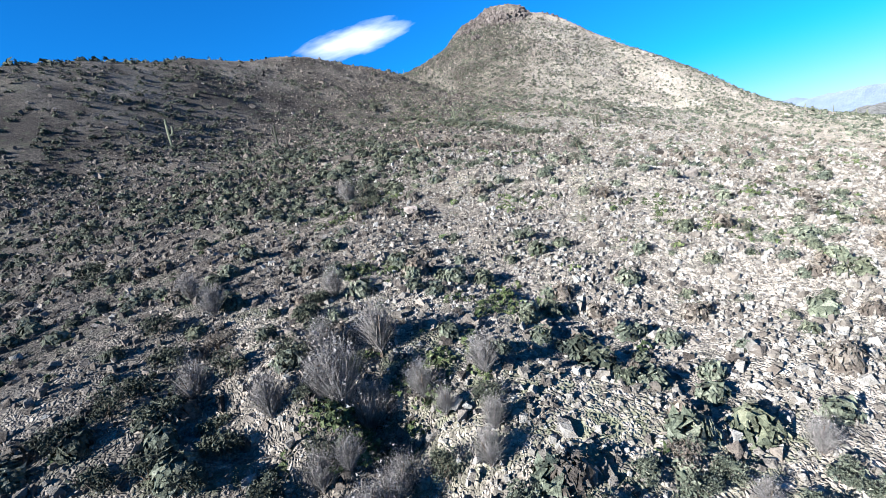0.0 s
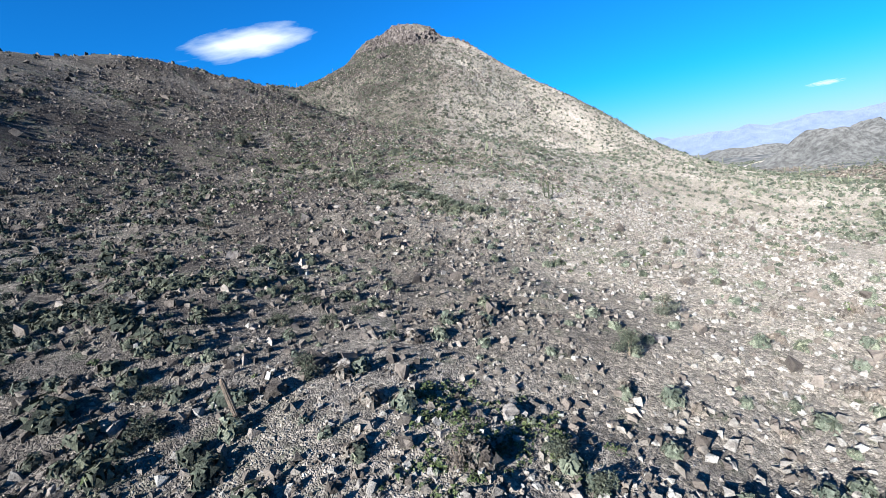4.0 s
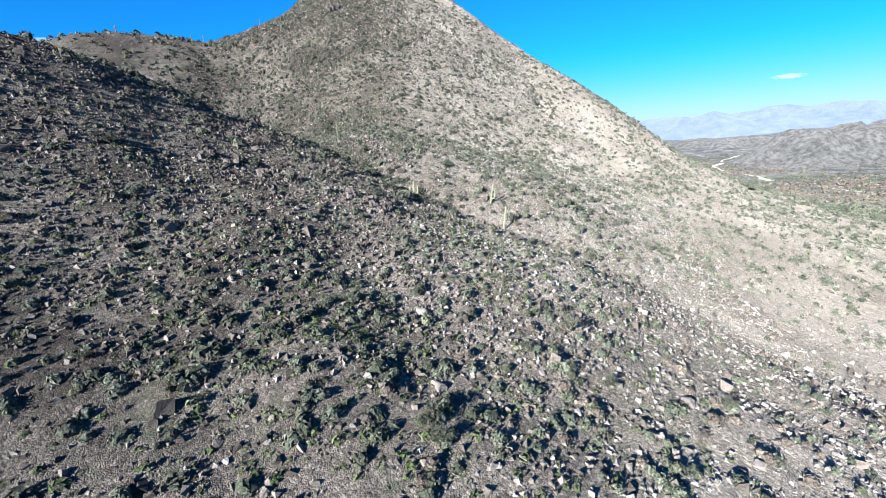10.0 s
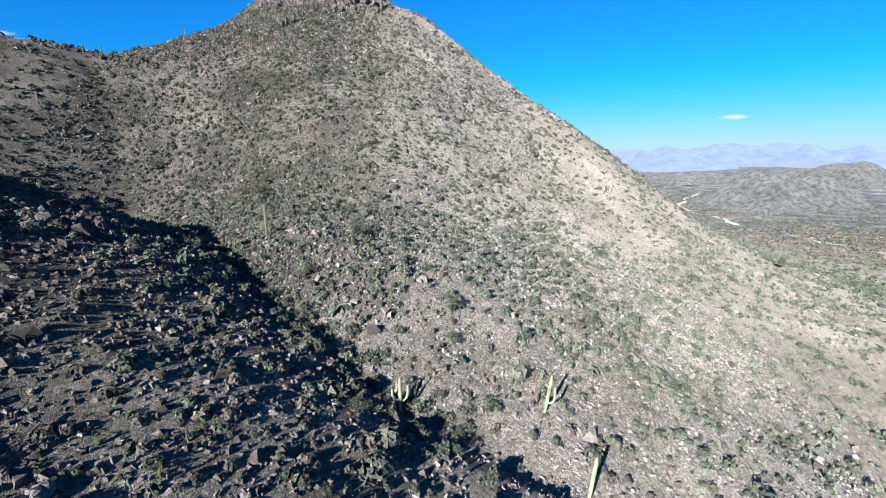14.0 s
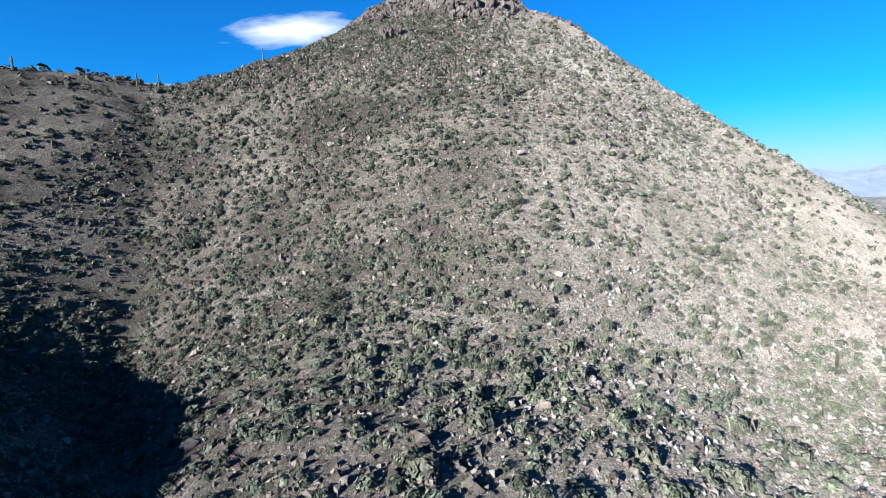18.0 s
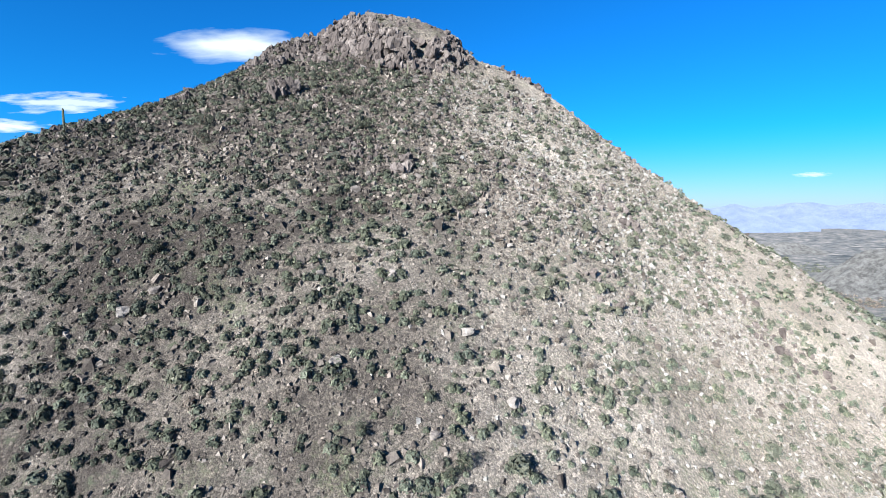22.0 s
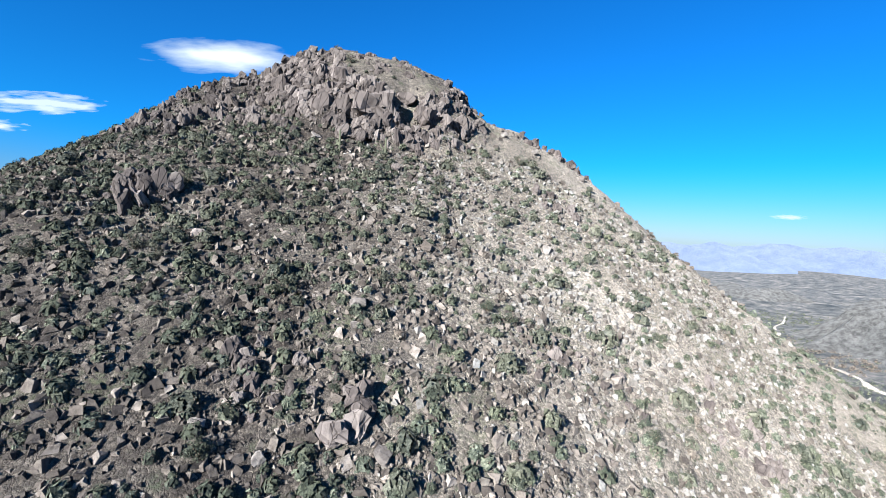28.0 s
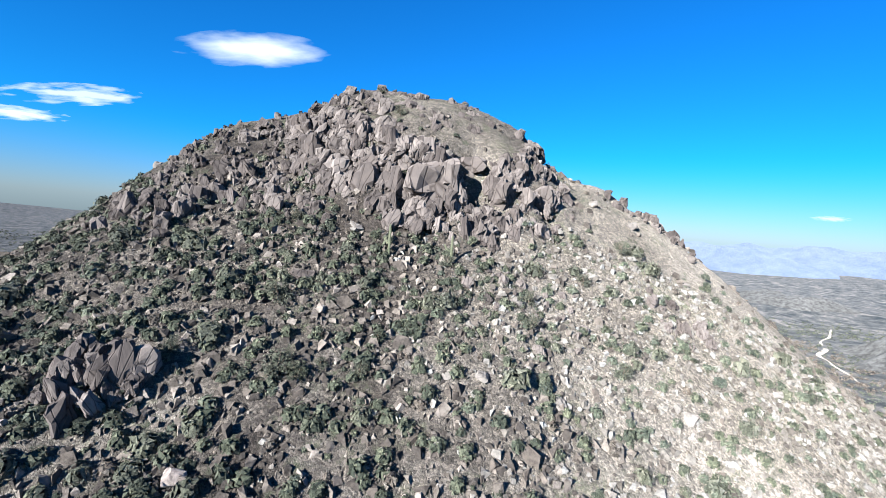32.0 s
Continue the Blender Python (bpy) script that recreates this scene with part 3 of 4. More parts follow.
def strip(name, label, line, wide, lift, mat, kind):
    pts = np.array(line, float)
    t = np.linspace(0, len(pts) - 1, 90)
    cx, cy = np.interp(t, np.arange(len(pts)), pts[:, 0]), np.interp(t, np.arange(len(pts)), pts[:, 1])
    cx = cx + 16 * value_noise(t * 7, t * 0 + 3, 2.2, 2)
    nx, ny = -np.gradient(cy), np.gradient(cx)
    ln = np.hypot(nx, ny)
    rows = []
    for s in np.linspace(-1, 1, 5):
        w = wide * s * (1 + 0.8 * value_noise(t * 9, t * 0 + s, 4, 1))
        x, y = cx + nx / ln * w, cy + ny / ln * w
        rows.append(np.stack([x, y, height(x, y) + lift * (0.45 + 0.9 * value_noise(t * 11, t * 0, 3.0, 3)) - 3 * (abs(s) > 0.9)], -1))
    n = len(t)
    idx = np.arange(n * 4).reshape(4, n)[:, :-1].ravel()
    f = np.stack([idx, idx + 1, idx + 1 + n, idx + n], -1)
    return tagged(new(name, mesh_of(name, np.concatenate(rows), f, mat)), label, "dry wash", kind=kind)


SAND = rock_material("pale_wash_sand", [(0.0, (0.21, 0.189, 0.168)), (1.0, (0.252, 0.224, 0.196))], 0.05)
wash_line = [(760, 1200), (640, 1080), (560, 1000), (532, 900), (505, 780), (470, 640), (450, 520), (470, 400)]
strip("wash", "pale sandy dry wash winding through the valley", wash_line, 4.5, 2.0, SAND, "structure")


def cloud(label, az, el, dist, wide, high, tilt, seed, dense=0.97, ragged=0.85):
    """A flattened lens of cloud, thinning to nothing at its rim."""
    rng = np.random.default_rng(seed)
    m = bpy.data.materials.new("thin_white_cloud")
    m.use_nodes = True
    n, l = m.node_tree.nodes, m.node_tree.links
    n.clear()
    out, mix, clear, glow = n.new("ShaderNodeOutputMaterial"), n.new("ShaderNodeMixShader"), n.new("ShaderNodeBsdfTransparent"), n.new("ShaderNodeEmission")
    glow.inputs["Color"].default_value, glow.inputs["Strength"].default_value = (0.86, 0.97, 1.0, 1), 0.29
    co = n.new("ShaderNodeTexCoord").outputs["Object"]
    ball = n.new("ShaderNodeVectorMath")
    ball.operation = "LENGTH"
    l.new(co, ball.inputs[0])
    fuzz = n.new("ShaderNodeTexNoise")
    fuzz.inputs["Scale"].default_value, fuzz.inputs["Detail"].default_value = 1.7 + 0.2 * seed, 6
    l.new(co, fuzz.inputs["Vector"])
    add = n.new("ShaderNodeMath")
    add.operation = "MULTIPLY_ADD"
    l.new(fuzz.outputs["Fac"], add.inputs[0])
    add.inputs[1].default_value = ragged
    l.new(ball.outputs["Value"], add.inputs[2])
    fall = n.new("ShaderNodeMapRange")
    fall.inputs["From Min"].default_value, fall.inputs["From Max"].default_value = 0.935 + 0.5 * ragged, 0.295 + 0.5 * ragged
    fall.inputs["To Max"].default_value = dense
    l.new(add.outputs["Value"], fall.inputs["Value"])
    l.new(fall.outputs["Result"], mix.inputs["Fac"])
    l.new(clear.outputs["BSDF"], mix.inputs[1])
    l.new(glow.outputs["Emission"], mix.inputs[2])
    l.new(mix.outputs["Shader"], out.inputs["Surface"])
    a, r = np.meshgrid(np.linspace(0, 2 * math.pi, 65)[:-1], np.linspace(0, 1, 12))
    x, y = r * np.cos(a), r * np.sin(a)
    z = 0.12 * np.sqrt(np.clip(1 - r * r, 0, 1)) + 0.02 * value_noise(x * 3 + 9, y * 3 + 9, 1, 1)
    k, w = a.shape
    idx = np.arange(w * (k - 1)).reshape(k - 1, w)
    nxt = np.roll(idx, -1, 1)
    me = mesh_of("cloud", np.stack([x, y, z], -1).reshape(-1, 3), np.stack([idx.ravel(), nxt.ravel(), nxt.ravel() + w, idx.ravel() + w], -1), m, True)
    ob = new("cloud", me)
    p = Vector((math.sin(radians(az)) * math.cos(radians(el)), math.cos(radians(az)) * math.cos(radians(el)), math.sin(radians(el)))) * dist + Vector((-10, 150, 60))
    ob.matrix_world = look(p, (-10, 150, 60), tilt) @ Matrix.Diagonal((wide, high, wide * 0.3, 1)) 
    ob.visible_shadow = False
    return tagged(ob, label, "cloud", kind="structure")


cloud("white lens-shaped cloud with a soft upper edge", -21.8, 17.2, 4300, 590, 135, -9, 1)
cloud("thin streaky white cloud low in the sky", -37.0, 9.8, 4300, 420, 75, -10, 3, 0.75, 2.6)
cloud("small white cloud bank near the horizon", -41.5, 7.3, 4350, 330, 50, -4, 5, 0.92, 1.7)
cloud("faint wisp of cloud in a deep blue sky", 39.2, 3.8, 4200, 120, 20, 0, 7, 0.7, 1.4)

# ---- loose stones ----
def spread(n, x0, x1, y0, y1, seed):
    rng = np.random.default_rng(seed)
    return rng.uniform(x0, x1, n), rng.uniform(y0, y1, n), rng


def away_from_crag(x, y):
    return np.hypot((x - CRAG_AT[0]) / CRAG_WIDE, (y - CRAG_AT[1]) / CRAG_DEEP)


def stones(label, n, box, small, large, seed, patchy=0.0, mat=STONE, west=0, near=False):
    x, y, rng = spread(n, *box, seed)
    if patchy:
        keep = value_noise(x, y, 14, 3) + 0.6 * value_noise(x, y, 4, 2) + rng.uniform(-0.7, 0.7, n) > -patchy
        x, y = x[keep], y[keep]
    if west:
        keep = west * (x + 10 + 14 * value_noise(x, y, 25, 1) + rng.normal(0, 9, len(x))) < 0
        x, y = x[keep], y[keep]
    size = small * (large / small) ** (rng.random(len(x)) ** 1.5)
    v, f = heap_of_stones(on_ground(x, y, 0.0) + np.stack([0 * x, 0 * x, 0.15 * size], -1), size, rng, 0.32, near)
    ob = new("rubble", mesh_of("rubble", v, f, mat))
    return tagged(ob, label, "stones", kind="stuff")


stones("small angular tan stones strewn over the lowest slope", 24000, (-34, 30, 8, 60), 0.08, 0.3, 100, 1.0, STONE, -1, True)
stones("small pale stones packed over the foot of the slope", 16000, (-17, 12, 10, 40), 0.05, 0.19, 110, 0, STONE, -1, True)
stones("small dark stones between the bushes at the foot of the slope", 16000, (-50, 2, 6, 60), 0.08, 0.34, 114, 1.0, DARK_STONE, 1)
stones("dark stones strewn over the slope beside the hollow", 9000, (-95, -30, 0, 62), 0.15, 0.6, 112, 1.0, DARK_STONE)
stones("angular tan stones strewn over the lower slope", 26000, (-60, 48, 52, 130), 0.13, 0.45, 101, 0.9, STONE, -1)
stones("stones coloured dark for the shaded side of the slope", 21000, (-75, 20, 48, 130), 0.13, 0.47, 107, 0.9, DARK_STONE, 1)
stones("loose broken stones on the stony middle spur", 27000, (-55, 60, 125, 250), 0.17, 0.5, 102, 0.9, STONE, -1)
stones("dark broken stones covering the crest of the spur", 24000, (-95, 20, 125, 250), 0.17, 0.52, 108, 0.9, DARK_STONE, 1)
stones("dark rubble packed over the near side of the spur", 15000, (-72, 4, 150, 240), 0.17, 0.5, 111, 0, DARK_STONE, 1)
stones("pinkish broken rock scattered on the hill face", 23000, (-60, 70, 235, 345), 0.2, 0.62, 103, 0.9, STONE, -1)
stones("rock coloured dark for the shaded half of the hill face", 23000, (-95, 12, 235, 345), 0.2, 0.62, 113, 0.9, DARK_STONE, 1)
stones("coarse broken rock littering the upper hill", 17000, (-60, 50, 340, 392), 0.2, 0.75, 104, 1.0, STONE, -1)
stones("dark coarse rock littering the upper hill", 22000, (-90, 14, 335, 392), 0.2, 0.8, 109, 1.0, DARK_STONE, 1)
stones("scattered rocks on the outer slopes of the hill", 8500, (-240, 130, 60, 430), 0.4, 1.25, 105, 0.2, DARK_STONE)
stones("scattered rocks on the sunlit flank toward the valley", 7500, (45, 150, 100, 480), 0.36, 1.09, 106, 0.2)

# ---- desert shrubs ----
def stem_mesh(name, high, lean, thick):
    a = np.linspace(0, 2 * math.pi, 6)[:-1]
    rings = []
    for s in (0.0, 0.5, 1.0):
        r = thick * (1 - 0.7 * s)
        rings.append(np.stack([np.cos(a) * r + lean[0] * s * s, np.sin(a) * r + lean[1] * s * s, np.full(5, -0.15 + s * high)], -1))
    i = np.arange(10).reshape(2, 5)
    f = np.stack([i, np.roll(i, -1, 1), np.roll(i, -1, 1) + 5, i + 5], -1).reshape(-1, 4)
    return mesh_of(name, np.concatenate(rings), f, BARK)


def twigs(n, rng, wide, high):
    """n long thin twigs fanning up from one root."""
    a = rng.uniform(0, 2 * math.pi, n)
    lean = rng.uniform(0.05, 1, n) ** 0.7 * wide
    tall = high * rng.uniform(0.55, 1.0, n) * (1.05 - 0.35 * lean / wide)
    tip = np.stack([np.cos(a) * lean, np.sin(a) * lean, tall], -1)
    root = tip * rng.uniform(0.0, 0.6, (n, 1)) ** [0.8] * [0.6, 0.6, 1] + rng.normal(0, 0.02, (n, 3)) * [1, 1, 0]
    side = np.stack([-np.sin(a), np.cos(a), 0 * a], -1) * 0.006 + rng.normal(0, 0.003, (n, 3))
    tip = tip + rng.normal(0, 0.1, (n, 3))
    return np.stack([root - side, root + side, tip], 1).reshape(-1, 3), np.arange(3 * n).reshape(-1, 3)


def shrub(name, label, category, group, leaf_mat, wide, high, leaf, n, seed):
    """One shrub of its own: a few bent stems and an uneven crown of small leaves."""
    rng = np.random.default_rng(seed)
    ob = tagged(new(name), label, category, group)
    for k in range(3):
        child("stem", stem_mesh("stem", high * 0.75, rng.uniform(-0.45, 0.45, 2) * wide, 0.025 + 0.02 * high), ob)
    v, f = foliage(n, rng, wide, high, leaf, 9) if leaf else twigs(n, rng, wide, high)
    if not leaf:
        fuzz, more = foliage(900, rng, wide, high * 1.05, 0.018, 14)
        v, f = np.concatenate([v, fuzz]), np.concatenate([f, more + len(v)])
    child("crown", mesh_of("crown", v, f, leaf_mat), ob)
    return ob


KINDS = [
    shrub("brittlebush", "low grey-green brittlebush mound on stony ground", "shrub", "low shrubs on the slopes", LEAF_GREY, 0.75, 0.8, 0.042, 800, 1),
    shrub("bursage", "dark rounded bursage bush among broken rocks", "shrub", "low shrubs on the slopes", LEAF_DARK, 0.7, 0.75, 0.04, 800, 2),
    shrub("creosote_bush", "olive green creosote bush with many thin stems", "shrub", "tall shrubs on the hill", LEAF_DARK, 1.2, 1.7, 0.056, 1100, 3),
    shrub("palo_verde", "pale yellow-green palo verde bush on the hillside", "shrub", "tall shrubs on the hill", LEAF_PALO, 1.4, 2.0, 0.056, 1200, 4),
    shrub("dead_bush", "leafless grey-brown dead bush with fine dry twigs", "shrub", "dry bushes on the slopes", LEAF_DRY, 0.9, 1.2, 0.034, 800, 5),
    shrub("bare_shrub", "leafless lilac-grey shrub with a fan of fine pale twigs", "shrub", "dry bushes on the slopes", LEAF_PALE, 0.6, 1.5, 0, 900, 6),
]


def set_shrub(kind, x, y, size, turn):
    z = float(height(x, y)) - 0.05
    return copy_thing(KINDS[kind], pose(x, y, z, 0, 0, turn) @ Matrix.Scale(size, 4))


MARKED = [(3, -16.1, 38.1, 0.57), (4, 9.2, 35.3, 0.68), (1, -29.3, 28.6, 1.6), (3, 5.2, 33, 0.36), (1, -19.3, 74.5, 0.99), (2, 19.9, 109.1, 0.74),
          (2, -34.2, 195.6, 1.16), (1, -4.9, 59.3, 1.03), (2, -9, 146.9, 0.76), (2, -47.3, 158.9, 1.01), (2, -21.9, 134.4, 0.7),
          (1, -14.2, 129.5, 1.04), (2, 5.4, 156.7, 0.72), (2, -16.1, 247.2, 1.13), (2, -4, 222, 0.94), (2, 50.6, 241.9, 0.78), (5, -7.6, 15.6, 0.91),
          (5, -7.3, 16.9, 0.94), (5, -8.2, 16.4, 0.68), (5, -5.2, 17.5, 0.62), (5, -13.3, 18, 1.07), (2, -8.5, 15.5, 0.44), (2, -6.9, 16.1, 0.38),
          (1, -9.2, 19.4, 0.64), (1, -11.7, 21.5, 0.86), (0, -4.6, 15.6, 0.7), (0, -1.8, 15.6, 0.68), (0, -0.1, 16, 0.68), (1, -11.4, 15.4, 0.82),
          (5, -18.6, 41, 1.5), (2, -16.4, 40.6, 0.56), (1, -21.1, 60.7, 1.16), (1, -16.4, 65.4, 1), (1, -16.9, 71.3, 1), (1, -9.5, 148.4, 1),
          (0, -19.5, 157.9, 1.2), (1, -21.4, 155.6, 1.1), (0, -17.7, 164.4, 1.13), (0, -16, 164.9, 1.1), (1, -6.6, 15.4, 0.68),
          (1, -8.4, 15.3, 0.81), (2, -6.3, 16.9, 0.44), (1, -7.5, 14.9, 0.63), (3, -8.1, 17.6, 0.32), (1, -11.6, 16.6, 0.95), (1, -12.2, 17.2, 0.8),
          (1, -9.7, 17.7, 0.65), (5, -17.3, 22.8, 0.98), (0, -1.9, 15.8, 0.59), (4, -0.7, 15.9, 0.52), (0, 0.5, 16.3, 0.62), (4, -14.5, 20.4, 0.83),
          (1, -11.8, 21.6, 0.77), (0, -10, 16, 0.74), (1, -9.8, 15.4, 0.7), (1, -28.6, 69.6, 1.48), (1, -22.4, 63.2, 0.9), (1, -16, 64.5, 0.82),
          (1, -20.6, 60.7, 0.89), (0, -17.9, 160.8, 1.12), (1, -13.3, 158.6, 0.98), (0, -16.3, 162, 1.03), (0, -25.7, 124.8, 1.13),
          (2, -26.2, 128.9, 0.77), (0, -17, 104.2, 1.05), (0, -10.3, 119.9, 1.02), (0, -21.3, 120.4, 0.94), (2, -69.5, 301.6, 1.42),
          (2, -40.6, 292.2, 1.18), (2, -39.6, 284.4, 1.72), (2, -7.2, 307.4, 0.86), (3, -60.1, 306.1, 1.22), (0, -17, 321.3, 1.23),
          (3, -12.1, 338.4, 1.04), (3, -51.4, 343, 1.05), (2, -49.1, 325.4, 1.08), (2, -0.9, 339, 0.66), (3, 8.7, 332, 0.79),
          (2, -29.3, 340.6, 0.98), (2, 6.2, 351.6, 0.76), (2, -8.6, 359, 0.78), (3, -53.1, 344.8, 0.98), (3, -36.6, 371.5, 1.3),
          (3, -13.2, 379.2, 1), (0, -4.7, 377.5, 1.08), (5, -9.3, 17.8, 1), (5, -8.3, 18.7, 1), (5, -6.4, 18, 0.6), (5, -15.5, 21.7, 1),
          (0, -1.5, 16.7, 0.7), (5, -0.4, 16.7, 0.5), (0, 0.4, 16.6, 0.6), (2, -10.6, 18.7, 0.5), (1, -5.4, 18.3, 0.7), (1, -7.6, 15.6, 0.7),
          (2, -9, 16.6, 0.4), (2, -17.3, 42.4, 0.55), (5, -18.6, 41.2, 1.2), (1, -17.3, 38.3, 0.9), (1, -19.5, 38.7, 0.6), (1, -8.1, 40.8, 0.4),
          (1, -36.3, 53.6, 1), (2, -43.1, 56, 0.8), (1, -37.2, 68.2, 0.9), (2, -9.6, 148.5, 1), (2, -48.1, 161.5, 1.1), (2, -55.4, 150.9, 1.8),
          (1, -27.4, 131.9, 1.6), (0, -22.9, 71.9, 1), (1, -19.7, 71.1, 1.1), (1, -15.6, 73.1, 0.8), (2, -18.6, 273.9, 1), (2, -2.9, 228.2, 1.2),
          (1, 10.1, 202.2, 1.2), (3, -41, 286.9, 1.6), (2, -39.5, 288, 1.2), (3, -69.3, 301.6, 1.7), (3, -16.5, 252.3, 1.6), (2, -14.6, 251.2, 1.1),
          (3, -24.4, 332.8, 1), (3, -11.3, 339.1, 1.3), (3, -53.3, 347.5, 1.4), (3, -42.2, 365.2, 0.9), (2, -7.9, 305.4, 1.2),
          (3, -28.6, 366.8, 0.7), (3, -44.4, 362.3, 1), (3, -39.4, 383.8, 1), (3, 1.2, 391.6, 1.1), (3, -29.5, 395.4, 0.9), (3, -15, 390.2, 0.8),
          (3, -13.5, 376, 1), (3, -4.5, 374.7, 1), (3, -34.5, 365.5, 1.2), (2, -33, 365.3, 1), (3, -19.7, 357.6, 1.1), (3, -41.8, 354.9, 1),
          (1, -12.6, 15.6, 0.9), (1, -13.4, 16.9, 1), (2, -12.4, 18.4, 0.5), (1, -14.2, 18.6, 1), (1, -15.6, 19.6, 1), (2, -14.8, 16.8, 0.55), (1, -10.6, 20.2, 0.8),
          (1, -8.8, 20.6, 0.7), (5, -7.1, 18.6, 0.8), (5, -9.9, 19.2, 0.9), (0, 1.6, 17.2, 0.6), (0, 2.6, 17.8, 0.6), (1, -3.2, 15.7, 0.6), (1, -16.8, 20.6, 1),
          (5, -9, 18, 1.5), (5, -8.6, 18.3, 1.2), (5, -8.6, 19.9, 1.25), (5, -5.6, 19.3, 0.9), (5, -7.3, 16.1, 0.9), (5, -8.8, 16.2, 0.8), (5, -10.6, 17.4, 1),
          (0, -3.8, 16.5, 0.6), (5, -5.2, 16.6, 0.7), (0, -2.3, 16.8, 0.6), (0, -0.8, 17.2, 0.6), (5, 1.1, 18.1, 0.7), (0, 1.2, 17.5, 0.6), (4, -1.6, 17.4, 0.6),
          (1, -15, 17.9, 0.9), (1, -15.3, 15.8, 0.9), (1, -13.6, 15.2, 0.8), (1, -12, 22.7, 0.8), (5, -11.6, 23.4, 0.9)]
for q, (k, x, y, s) in enumerate(MARKED):
    set_shrub(k, x, y, s, 47 * q)
rng = np.random.default_rng(71)
for q in range(190):
    y = 6 + 400 * rng.random() ** 0.9
    x = -14 + rng.normal(0, 26)
    k = rng.choice([0, 1, 2, 3, 4], p=[0.3, 0.26, 0.2, 0.16, 0.08] if y > 120 else [0.34, 0.36, 0.03, 0.07, 0.2])
    set_shrub(int(k), x, y, rng.uniform(0.5, 1.15), rng.uniform(0, 360))
for q, ob in enumerate(KINDS):
    ob.matrix_basis = pose(-12 + 6 * q, 52 + 9 * q, float(height(-12 + 6 * q, 52 + 9 * q)) - 0.05, 0, 0, 30 * q)


def brush(name, label, mat, n, box, wide, high, leaf, leaves, seed, low, spread_by, outside=None):
    """Shrubs past counting, in one object, as many small leaf clumps."""
    x, y, rng = spread(n, *box, seed)
    keep = (value_noise(x, y, spread_by, 0) + 0.5 * value_noise(x, y, spread_by / 4, 4) + rng.uniform(-0.6, 0.6, n) > low) & ((away_from_crag(x, y) > 1.02) | (away_from_crag(x, y) < 0.6))
    x, y = x[keep], y[keep]
    if outside:
        x0, x1, y0, y1 = outside
        keep = (x < x0) | (x > x1) | (y < y0) | (y > y1)
        x, y = x[keep], y[keep]
    rim = np.minimum(np.minimum(x - box[0], box[1] - x), np.minimum(y - box[2], box[3] - y)) / (0.12 * (box[1] - box[0]))
    keep = rim > rng.random(len(x))
    x, y = x[keep], y[keep]
    vs, fs, at = [], [], 0
    kind = rng.integers(0, 6, len(x))
    for k in range(6):
        p = on_ground(x[kind == k], y[kind == k], 0.03)
        bv, bf = dome(leaves, rng, wide, high, leaf, leaves > 25)
        v, f = many(bv, bf, p, rng.uniform(0.45, 1.35, len(p)) ** 1.2, rng)
        vs.append(v), fs.append(f + at)
        at += len(v)
    return tagged(new(name, mesh_of(name, np.concatenate(vs), np.concatenate(fs), mat)), label, "scrub", kind="stuff")


brush("scrub", "grey-green low scrub dotting the lower slope", LEAF_GREY, 3000, (-75, 65, 36, 255), 0.5, 0.6, 0.13, 36, 201, -0.05, 22)
brush("scrub", "dark bushes scattered over the lower slope", LEAF_DARK, 3000, (-95, 60, 36, 255), 0.5, 0.6, 0.13, 36, 202, 0.0, 18)
brush("scrub", "dense dark scrub in the hollow beside the slope", LEAF_DARK, 4400, (-125, -12, 34, 165), 0.55, 0.7, 0.22, 25, 212, -0.15, 16)
brush("scrub", "dark bushes crowding the shaded edge of the slope", LEAF_DARK, 1000, (-54, -12, 34, 84), 0.5, 0.6, 0.1, 40, 227, -0.4, 16)
NEAR_HILL = (-76, 48, 225, 442)
brush("scrub", "soft grey-green shrubs covering the hill face", LEAF_GREY, 5600, (-92, 62, 210, 400), 0.66, 0.75, 0.145, 28, 203, -0.3, 18)
brush("scrub", "dark olive shrubs covering the hill face", LEAF_DARK, 4200, (-92, 62, 215, 400), 0.66, 0.75, 0.145, 28, 204, -0.25, 24)
brush("scrub", "dark shrubs crowding the shaded side of the hill", LEAF_DARK, 5200, (-115, -8, 262, 400), 0.7, 0.85, 0.15, 28, 218, -0.3, 20)
brush("scrub", "dry brown shrubs on the hill face", LEAF_DRY, 2600, (-90, 60, 150, 440), 0.55, 0.7, 0.13, 30, 205, -0.1, 20)
brush("scrub", "pale olive palo verde bushes on the hill face", LEAF_PALO, 1100, (-100, 70, 185, 400), 1.15, 1.4, 0.13, 95, 217, -0.1, 26)
brush("scrub", "grey-green scrub on the edges of the hill", LEAF_GREY, 4800, (-135, 120, 205, 460), 0.85, 1.0, 0.36, 16, 220, -0.3, 18, NEAR_HILL)
brush("scrub", "dark olive scrub on the edges of the hill", LEAF_DARK, 4400, (-135, 120, 205, 460), 0.8, 1.0, 0.36, 16, 221, -0.25, 24, NEAR_HILL)
brush("scrub", "dry brown bushes on the middle slope", LEAF_DRY, 1800, (-85, 70, 50, 240), 0.5, 0.65, 0.16, 34, 222, -0.1, 20)
brush("herbs", "fresh green weeds growing between the stones", LEAF_FRESH, 5000, (-60, 45, 3, 150), 0.3, 0.25, 0.12, 14, 206, 0.55, 12)
brush("herbs", "fresh green weeds spread over the spur", LEAF_FRESH, 4200, (-70, 22, 132, 205), 0.4, 0.26, 0.12, 14, 223, 0.0, 14)
brush("scrub", "soft grey bushes crowding the crest of the spur", LEAF_GREY, 450, (-48, 16, 142, 184), 0.6, 0.65, 0.09, 56, 224, -0.1, 10)
